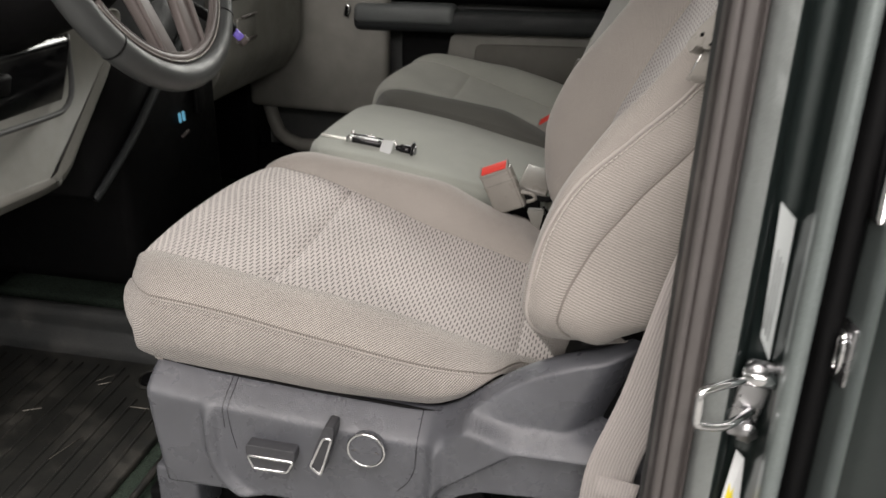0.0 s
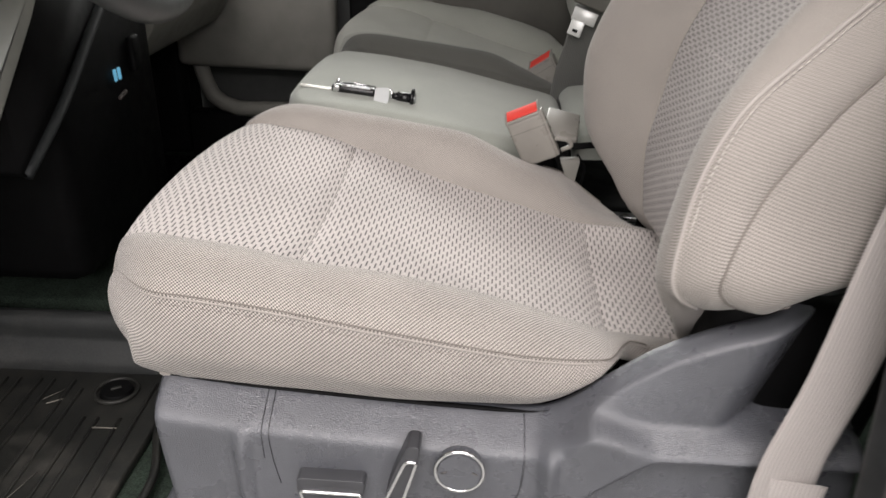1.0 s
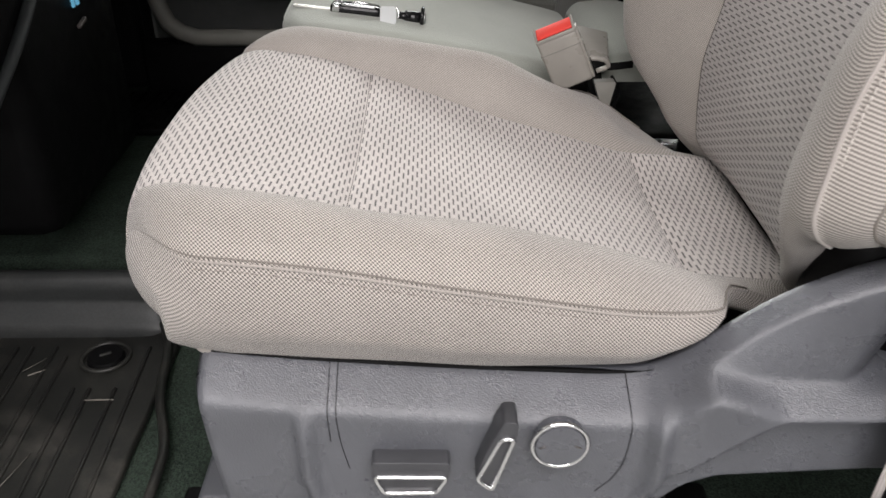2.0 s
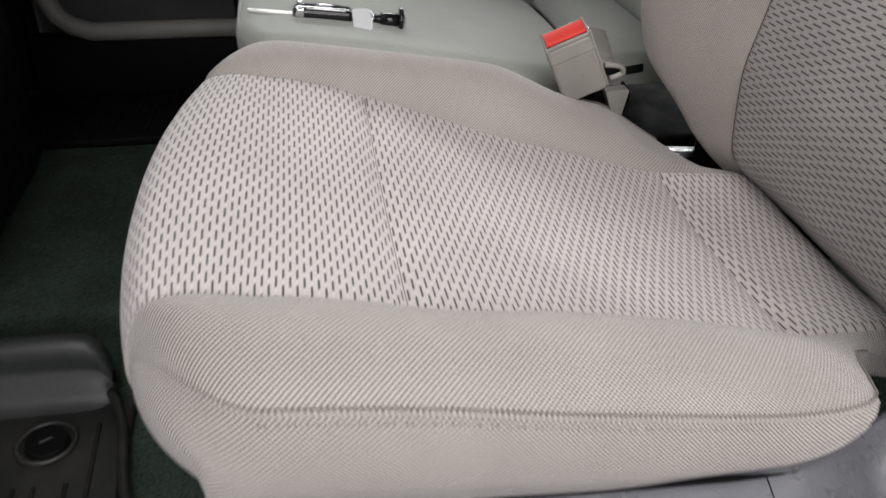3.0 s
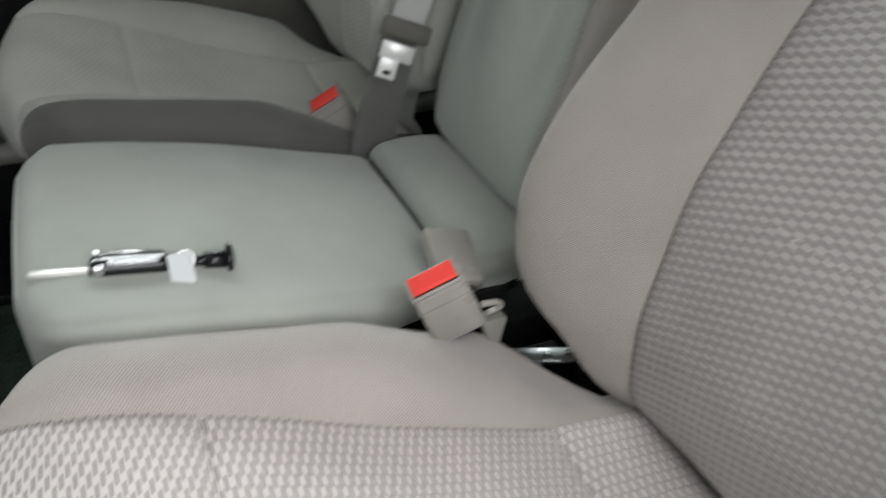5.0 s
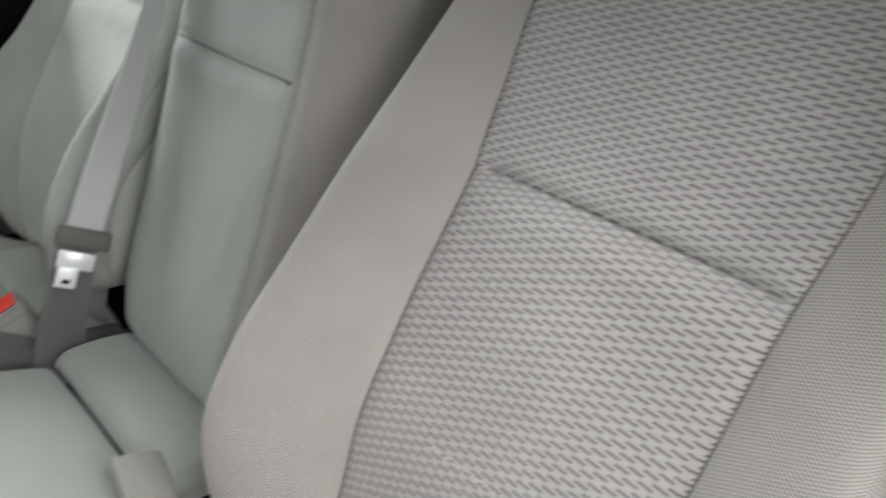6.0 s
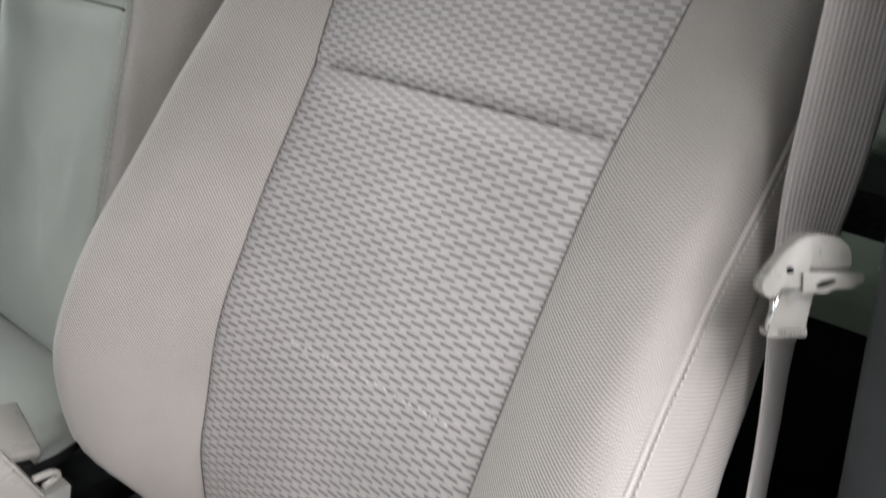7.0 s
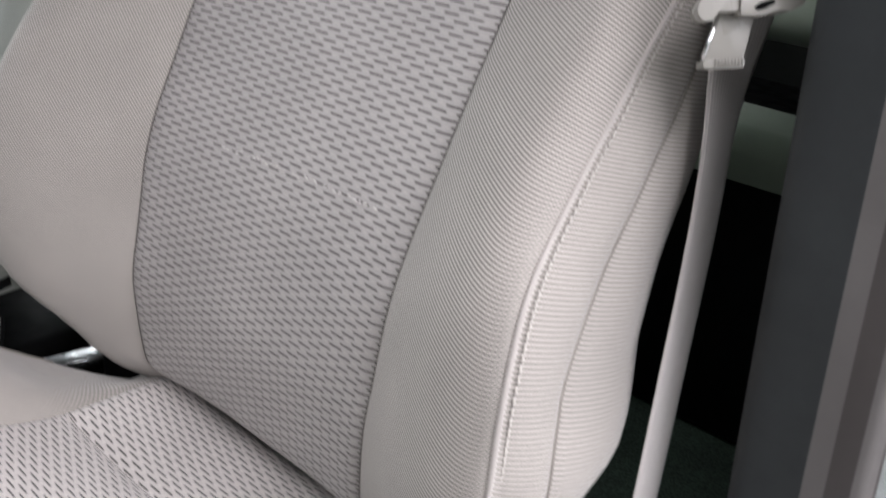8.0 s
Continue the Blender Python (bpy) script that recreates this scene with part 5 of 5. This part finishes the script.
knee = rounded_outline([(-0.04, 0.62), (0.585, 0.62), (0.530, 0.540), (0.378, 0.403), (0.335, 0.396), (-0.04, 0.412)], 0.03, 6)
rings = []
for x, dy, dz, k in ((-0.424, -0.006, 0.005, 1.0), (-0.420, 0.0, 0.0, 0.5), (-0.422, 0.004, -0.003, 0.2), (-0.450, 0.036, -0.026, 0.0), (-0.466, 0.040, -0.030, 0.0), (-0.75, 0.042, -0.032, 0.0)):
    rings.append([(x, y + dy * (1 if y > 0.3 else 0), z + (dz if z < 0.6 else 0.0)) for y, z in knee])
part("knee_panel", loft(rings), M_trim, dash, "warm grey knee panel")
side = rounded_outline([(0.44, 0.66), (0.80, 0.66), (0.80, 0.555), (0.684, 0.479), (0.575, 0.403), (0.455, 0.330), (0.44, 0.34)], 0.006, 3)
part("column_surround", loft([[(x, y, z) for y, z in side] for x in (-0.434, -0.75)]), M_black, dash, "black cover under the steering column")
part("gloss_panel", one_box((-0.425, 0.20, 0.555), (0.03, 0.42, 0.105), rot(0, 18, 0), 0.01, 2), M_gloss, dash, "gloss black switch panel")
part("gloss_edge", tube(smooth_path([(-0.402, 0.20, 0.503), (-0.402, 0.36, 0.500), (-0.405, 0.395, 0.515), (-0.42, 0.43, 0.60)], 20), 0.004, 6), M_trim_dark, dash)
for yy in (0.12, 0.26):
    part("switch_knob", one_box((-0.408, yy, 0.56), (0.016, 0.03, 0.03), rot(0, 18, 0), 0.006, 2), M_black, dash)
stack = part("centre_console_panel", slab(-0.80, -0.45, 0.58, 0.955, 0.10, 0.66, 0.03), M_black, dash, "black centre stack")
part("stack_edge", tube(smooth_path([(-0.430, 0.80, 0.556), (-0.428, 0.684, 0.480), (-0.428, 0.575, 0.404), (-0.434, 0.455, 0.332)], 24), 0.0075, 8), M_slate, dash, "dark slanting edge strip")
blue, nt, bsdf = principled("blue_lit_marks", (0.1, 0.4, 0.55), 0.4)
bsdf.inputs["Emission Color"].default_value = (0.25, 0.7, 1.0, 1)
bsdf.inputs["Emission Strength"].default_value = 0.35
for yy in (0.774, 0.789):
    part("lit_socket", one_box((-0.4465, yy, 0.389), (0.004, 0.0075, 0.020), rot(6, 0, 0), 0.0015), blue, stack, "blue lit socket")
part("socket_flap", one_box((-0.445, 0.787, 0.354), (0.006, 0.030, 0.006), rot(12, 0, 0), 0.002), M_silver, stack)
part("stack_switch", one_box((-0.442, 0.63, 0.47), (0.012, 0.045, 0.028), None, 0.005, 2), M_black, stack)
part("stack_slot", one_box((-0.443, 0.85, 0.41), (0.012, 0.03, 0.06), None, 0.004, 2), M_black, stack)
bm = prism(rounded_outline([(-0.80, 0.70), (-0.47, 0.68), (-0.44, 0.60), (-0.445, 0.44), (-0.50, 0.355), (-0.80, 0.33)], 0.03), 0.965, 1.45, 0.012, 2)
gb = part("glove_box", bm, M_trim, dash, "warm grey glove box lid")
part("lid_joint", tube([(-0.437, 0.98, 0.585), (-0.437, 1.44, 0.585)], 0.002, 6), M_black, gb)
latch = part("glove_box_latch", one_box((-0.438, 1.09, 0.515), (0.010, 0.10, 0.055), None, 0.006, 2), M_trim, gb)
part("latch_lip", one_box((-0.432, 1.09, 0.495), (0.006, 0.085, 0.006), None, 0.002), M_silver, latch)
part("latch_lip", one_box((-0.432, 1.10, 0.545), (0.006, 0.085, 0.005), None, 0.002), M_silver, latch)
tagged(part("kick_panel", slab(-0.95, -0.62, 1.50, 1.56, 0.0, 0.66, 0.02), M_black), "dark kick panel beside the passenger footwell", "trim", kind="structure")
# added slab: hides the bright room behind the dark footwell
tagged(part("wall_side", slab(-1.15, -0.55, 1.65, 1.68, -0.05, 0.80), M_black, None, "", False), "added black slab that closes the hole behind the passenger footwell", "wall", kind="structure")
tagged(part("driver_kick_panel", one_box((-0.66, 0.02, 0.19), (0.05, 0.10, 0.42), rot(0, -16, 0), 0.02, 2), M_trim_dark), "dark kick panel beside the driver's footwell", "trim", kind="structure")

# ---------------------------------------------------------------- steering wheel
wheel = thing("steering_wheel", "dark grey leather steering wheel with silver trimmed spokes", "steering wheel", at=(-0.205, 0.295, 0.74))
WU, WY, WN = Vector((-0.342, 0, 0.94)), Vector((0, 1, 0)), Vector((0.94, 0, 0.342))
WC = Vector((-0.213, 0.295, 0.750))
def on_wheel(y, up, out=0.0):
    return WC + WY * y + WU * up + WN * out
ring = [on_wheel(0.179 * math.sin(a), 0.179 * math.cos(a)) for a in np.linspace(0, 2 * math.pi, 72)[:-1]]
part("rim", tube(ring, 0.0172, 18, closed=True), M_leather, wheel)
for a in (2.30, 3.98):
    c = on_wheel(0.179 * math.sin(a), 0.179 * math.cos(a))
    tdir = (WY * math.cos(a) - WU * math.sin(a)).normalized()
    part("rim_joint", tube([c - tdir * 0.0012, c + tdir * 0.0012], 0.0177, 18), M_black, wheel)
bm = bmesh.new()
bmesh.ops.create_uvsphere(bm, u_segments=32, v_segments=16, radius=1.0)
bmesh.ops.transform(bm, matrix=Matrix.Translation(on_wheel(0, -0.005, -0.015)) @ Matrix((WY, WU, WN)).transposed().to_4x4() @ Matrix.Diagonal((0.085, 0.075, 0.035, 1)), verts=bm.verts)
part("hub", bm, M_leather, wheel)
def bar(a, b, width, thick, bevel=0.004):
    a, b = Vector(a), Vector(b)
    return one_box((a + b) / 2, ((b - a).length, width, thick), axes(b - a, WN), bevel, 2)
for sgn in (-1, 1):
    sp = part("lower_spoke", bar(on_wheel(sgn * 0.052, -0.045, -0.004), on_wheel(sgn * 0.030, -0.172, -0.002), 0.034, 0.014), M_silver, wheel, "silver trimmed spoke")
    part("spoke_trim", bar(on_wheel(sgn * 0.062, -0.048, 0.006), on_wheel(sgn * 0.047, -0.168, 0.006), 0.006, 0.006, 0.002), M_silver, sp)
    part("side_spoke", bar(on_wheel(sgn * 0.06, -0.005, -0.006), on_wheel(sgn * 0.172, -0.012, -0.002), 0.05, 0.016), M_black, wheel)
    for k in range(4):
        part("wheel_button", one_box(on_wheel(sgn * (0.095 + 0.03 * (k % 2)), 0.004 - 0.022 * (k // 2), 0.006), (0.012, 0.022, 0.016), axes(WN, WU), 0.003), M_gloss, wheel)
for rad, thick, out, mt, nm in ((0.1565, 0.0065, 0.004, M_silver, "rim_trim"), (0.1615, 0.0009, 0.0105, M_buckle, "trim_edge"), (0.150, 0.0008, 0.008, M_silver, "trim_edge")):
    part(nm, tube([on_wheel(rad * math.sin(a), rad * math.cos(a), out) for a in np.linspace(2.05, 4.23, 40)], thick, 8), mt, wheel)
part("spoke_web", bar(on_wheel(-0.030, -0.165, -0.004), on_wheel(0.030, -0.165, -0.004), 0.016, 0.012), M_silver, wheel)
column = thing("steering_column", "black plastic steering column shroud with a stalk", "steering column", at=(-0.4, 0.29, 0.66))
part("shroud", tube([WC - WN * 0.03, WC - WN * 0.10, WC - WN * 0.30], [0.055, 0.075, 0.085], 20), M_black, column)
stalk = part("stalk", tube([WC - WN * 0.08 + WY * 0.05, on_wheel(0.18, -0.105, -0.05), on_wheel(0.212, -0.142, -0.030)], [0.008, 0.008, 0.011], 10), M_black, column)
vio, nt, bsdf = principled("violet_lit_tip", (0.2, 0.15, 0.6), 0.4)
bsdf.inputs["Emission Color"].default_value = (0.35, 0.25, 1.0, 1)
bsdf.inputs["Emission Strength"].default_value = 0.2
part("stalk_tip", tube([on_wheel(0.212, -0.140, -0.031), on_wheel(0.219, -0.158, -0.025)], 0.006, 12), vio, stalk)
part("stalk_end", tube([on_wheel(0.219, -0.157, -0.025), on_wheel(0.222, -0.166, -0.023)], 0.008, 12), M_silver, stalk)

# ---------------------------------------------------------------- door pillar
def pillar_line(z):
    """inner front edge of the door opening: it leans in towards the roof"""
    t = (z - 0.30) / 0.42
    return 0.428 + 0.012 * t, -0.069 + 0.047 * t


def pillar_strip(profile, z0=-0.25, z1=1.25, n=26):
    """a band along the pillar with a section in x and y"""
    zs = np.linspace(z0, z1, n)
    prof = np.array(profile, float)
    s = np.concatenate([[0], np.cumsum(np.linalg.norm(np.diff(prof, axis=0), axis=1))])
    q = refine(list(s), 0.006)
    fine = np.stack([np.interp(q, s, prof[:, k]) for k in range(2)], 1)
    g = np.zeros((n, len(fine), 3))
    for i, z in enumerate(zs):
        lx, ly = pillar_line(z)
        g[i, :, 0], g[i, :, 1], g[i, :, 2] = lx + fine[:, 0], ly + fine[:, 1], z
    return g


pillar = thing("door_pillar", "dark green painted door pillar with a grey rubber seal", "door pillar", at=(0.47, -0.05, -0.2))
def strip_part(name, profile, material, label="", closed=False):
    g = pillar_strip(profile)
    bm = sheet(g, (0, len(g) - 1), (0, g.shape[1] - 1))
    bmesh.ops.recalc_face_normals(bm, faces=bm.faces)
    return part(name, bm, material, pillar, label)


arc = [(0.006, 0.004), (0.001, 0.0), (0.0, -0.008), (0.001, -0.030), (0.003, -0.050), (0.008, -0.060), (0.015, -0.064), (0.022, -0.061), (0.027, -0.052), (0.029, -0.03)]
strip_part("seal", arc, M_seal, "soft grey rubber door seal")
# the seal's inner face is coloured dark slate to stand for its shade
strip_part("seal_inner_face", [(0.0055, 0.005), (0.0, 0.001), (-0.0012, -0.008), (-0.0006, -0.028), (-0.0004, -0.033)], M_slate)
strip_part("seal_inner_face", [(-0.0004, -0.033), (0.0004, -0.044)], M_seal)
strip_part("seal_lip", [(0.001, -0.046), (0.002, -0.058), (0.006, -0.0655), (0.009, -0.061)], M_seal)
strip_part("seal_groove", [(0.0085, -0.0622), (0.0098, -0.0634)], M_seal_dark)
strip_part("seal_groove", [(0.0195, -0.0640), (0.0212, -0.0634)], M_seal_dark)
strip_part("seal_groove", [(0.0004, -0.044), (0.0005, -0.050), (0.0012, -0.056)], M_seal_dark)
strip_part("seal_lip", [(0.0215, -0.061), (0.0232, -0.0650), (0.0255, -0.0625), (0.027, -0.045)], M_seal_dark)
strip_part("inner_trim", [(0.003, -0.004), (0.012, 0.004), (0.035, 0.008), (0.16, 0.008), (0.20, 0.0)], M_black, "black inner pillar trim")
strip_part("inner_flange", [(0.024, -0.040), (0.0268, -0.0605), (0.033, -0.0685), (0.043, -0.073)], M_flange_lit, "painted flange, lightened for the light it reflects")
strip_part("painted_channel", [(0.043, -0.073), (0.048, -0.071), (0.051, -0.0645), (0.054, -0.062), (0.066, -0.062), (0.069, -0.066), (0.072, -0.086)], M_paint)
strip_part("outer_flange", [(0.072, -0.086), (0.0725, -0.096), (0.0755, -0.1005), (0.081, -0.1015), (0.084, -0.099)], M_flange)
strip_part("gap_wall", [(0.084, -0.099), (0.086, -0.071), (0.095, -0.066), (0.110, -0.066)], M_paint)
strip_part("gap_seal", [(0.090, -0.076), (0.096, -0.084), (0.103, -0.084), (0.109, -0.076)], M_black)
lx, ly = pillar_line(0.42)
ly -= 0.042
striker_base = part("striker_plate", one_box((lx + 0.060, ly - 0.024, 0.460), (0.022, 0.008, 0.066), rot(0, 8, 0), 0.003, 2), M_steel, pillar, "steel striker plate")
loop = smooth_path([(lx + 0.060, ly - 0.026, 0.481), (lx + 0.038, ly - 0.045, 0.483), (lx + 0.020, ly - 0.056, 0.479), (lx + 0.020, ly - 0.058, 0.456), (lx + 0.040, ly - 0.050, 0.451), (lx + 0.062, ly - 0.028, 0.453)], 36)
part("striker_loop", tube(loop, 0.0034, 10), M_chrome, striker_base, "chrome striker loop")
for zz in (0.437, 0.487):
    part("bolt", tube([(lx + 0.060, ly - 0.027, zz), (lx + 0.060, ly - 0.035, zz)], 0.0085, 6), M_steel, striker_base)
part("spacer", tube([(lx + 0.050, ly - 0.03, 0.483), (lx + 0.075, ly - 0.03, 0.481)], 0.007, 12), M_chrome, striker_base)


def sticker(name, corners, material, label):
    """a thin label on the pillar: corners as offset x and height"""
    bm = bmesh.new()
    vs = []
    for dx, z, dy in corners:
        px, py = pillar_line(z)
        py -= 0.042
        vs.append(bm.verts.new((px + dx, py + dy, z)))
    f = bm.faces.new(vs)
    r = bmesh.ops.extrude_face_region(bm, geom=[f])
    bmesh.ops.translate(bm, vec=(0, -0.0006, 0), verts=[v for v in r["geom"] if isinstance(v, bmesh.types.BMVert)])
    bmesh.ops.recalc_face_normals(bm, faces=bm.faces)
    ob = part(name, bm, material, pillar, label, False)
    return ob


white = sticker("label_sticker", [(0.0585, 0.508, -0.0246), (0.0675, 0.490, -0.0246), (0.0665, 0.596, -0.0246), (0.0545, 0.608, -0.0246)], M_label, "white paper label")
for k in range(3):
    px, py = pillar_line(0.53)
    part("print_line", one_box((px + 0.0592 + 0.0022 * k, py - 0.0676, 0.545 - 0.005 * k), (0.0009, 0.0003, 0.06), rot(-5, 1.6, 0)), M_print, white)
sticker("label_border", [(0.0455, 0.313, -0.0335), (0.0705, 0.319, -0.0235), (0.0645, 0.408, -0.0235), (0.0575, 0.415, -0.0235)], M_white, "white border of the warning label")
sticker("warning_sticker", [(0.0480, 0.321, -0.0340), (0.0680, 0.326, -0.0240), (0.0630, 0.398, -0.0240), (0.0590, 0.404, -0.0240)], M_yellow, "yellow and white warning label")
sticker("warning_face", [(0.0605, 0.336, -0.0262), (0.0675, 0.331, -0.0250), (0.0635, 0.388, -0.0250)], M_white, "")

rear_door = thing("rear_side_door", "dark green painted rear side door with a chrome latch, closed", "car door", at=(0.9, -0.1, 0.2))
def rear_strip(profile, material, name, label=""):
    g = pillar_strip(profile, -0.25, 1.0, 20)
    bm = sheet(g, (0, len(g) - 1), (0, g.shape[1] - 1))
    bmesh.ops.recalc_face_normals(bm, faces=bm.faces)
    return part(name, bm, material, rear_door, label)


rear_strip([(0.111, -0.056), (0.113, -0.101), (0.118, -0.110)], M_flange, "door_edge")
rear_strip([(0.118, -0.110), (0.124, -0.1155), (0.134, -0.118), (0.30, -0.131), (0.7, -0.136), (1.25, -0.126)], M_paint, "outer_skin")
rear_strip([(0.111, -0.056), (0.30, -0.036), (1.25, -0.036)], M_black, "inner_panel")
lx, ly = pillar_line(0.6)
part("latch", one_box((lx + 0.112, ly - 0.08, 0.635), (0.010, 0.03, 0.06), None, 0.006, 2), M_chrome, rear_door, "chrome latch in the door edge")
lx, ly = pillar_line(0.5)
catch = part("catch_plate", one_box((lx + 0.1115, ly - 0.084, 0.512), (0.004, 0.022, 0.046), rot(0, 0, 4), 0.0018, 2), M_steel, rear_door, "steel catch plate in the door edge")
part("catch_ring", tube([(lx + 0.107, ly - 0.084 + 0.008 * math.cos(a), 0.512 + 0.016 * math.sin(a)) for a in np.linspace(0, 2 * math.pi, 25)[:-1]], 0.0022, 8, True), M_chrome, catch)

# ---------------------------------------------------------------- rear bench
bench = thing("rear_bench", "dim greenish grey cloth rear bench seat behind the front seats", "car seat", at=(1.3, 0.75, 0.0))
# cushion cut short so the black base shows as the shadow gap behind
RB = rounded_block(1.06, 1.33, 0.03, 1.47, lambda x: 0.470 - 0.10 * (x - 1.06), lambda x: 0.40, 0.04, 0.03, 0.03)
M_bench = twill("green_grey_bench_cloth", (0.33, 0.38, 0.31), 0.0022, 0.0004, 0.15)
part("cushion", sheet(RB, (0, len(RB) - 1), (0, RB.shape[1] - 1), True), M_bench, bench)
part("backrest", one_box((1.615, 0.75, 0.80), (0.14, 1.44, 0.60), rot(0, 14, 0), 0.04, 3), M_bench, bench)
part("base", slab(1.10, 1.70, 0.04, 1.46, -0.006, 0.41, 0.02), M_black, bench)

# ---------------------------------------------------------------- cab shell and hall
tagged(part("ceiling", slab(-0.25, 1.85, -0.01, 1.52, 1.24, 1.29, 0.02), M_trim), "warm grey headliner under the cab roof", "ceiling", kind="structure")
tagged(part("cab_rear_wall", slab(1.75, 1.85, -0.01, 1.60, -0.02, 0.80, 0.01), M_trim_dark), "dark rear wall of the cab", "wall", kind="structure")
for k, (a, b) in enumerate((((-0.22, -0.01, 1.25), (-0.98, -0.03, 0.78)), ((-0.22, 1.51, 1.25), (-0.98, 1.55, 0.78)), ((1.80, 0.0, 1.25), (1.84, -0.03, 0.78)), ((1.80, 1.5, 1.25), (1.84, 1.55, 0.78)), ((0.62, 1.50, 1.25), (0.60, 1.55, 0.78)))):
    a, b = Vector(a), Vector(b)
    tagged(part("roof_post", one_box((a + b) / 2, ((b - a).length, 0.08, 0.06), axes(b - a, (0, 1, 0)), 0.015), M_trim), "warm grey trimmed roof post", "roof post", kind="structure")
# unseen panes, added to keep lamp light out of the rear cab
M_tint, nt, bsdf = principled("dark_tinted_glass", (0.25, 0.30, 0.27), 0.03)
bsdf.inputs["Transmission Weight"].default_value = 1.0
for nm, bx in (("window_rear", (1.79, 1.81, 0.0, 1.51, 0.80, 1.24)), ("window_side", (0.72, 1.78, -0.03, -0.015, 0.82, 1.24)), ("window_far_side", (0.72, 1.78, 1.525, 1.54, 0.80, 1.24))):
    pane = part(nm, slab(*bx), M_tint, None, "", False)
    # window_side casts no shadow, so lamp light still reaches the bench
    pane.visible_shadow = nm != "window_side"
    tagged(pane, "unseen tinted pane that sets the light in the rear cab", "window", kind="structure")
# unseen room that closes the place and bounces light onto the truck
M_concrete = carpet_cloth("pale_bounce_floor", (0.5, 0.5, 0.48))
M_wall = carpet_cloth("white_hall_wall", (0.62, 0.63, 0.62))
tagged(part("hall_floor", slab(-6, 7, -5, 6, -0.85, -0.75), M_concrete, None, "", False), "unseen pale floor that bounces light up", "floor", kind="structure")
tagged(part("hall_ceiling", slab(-6, 7, -5, 6, 2.75, 2.85), M_wall, None, "", False), "unseen white ceiling that closes the room", "ceiling", kind="structure")
for nm, bx in (("wall_north", (-6, 7, 5.9, 6, -0.75, 2.75)), ("wall_south", (-6, 7, -5, -4.9, -0.75, 2.75)), ("wall_east", (6.9, 7, -4.9, 5.9, -0.75, 2.75)), ("wall_west", (-6, -5.9, -4.9, 5.9, -0.75, 2.75))):
    tagged(part(nm, slab(*bx), M_wall, None, "", False), "unseen white wall that closes the room", "wall", kind="structure")
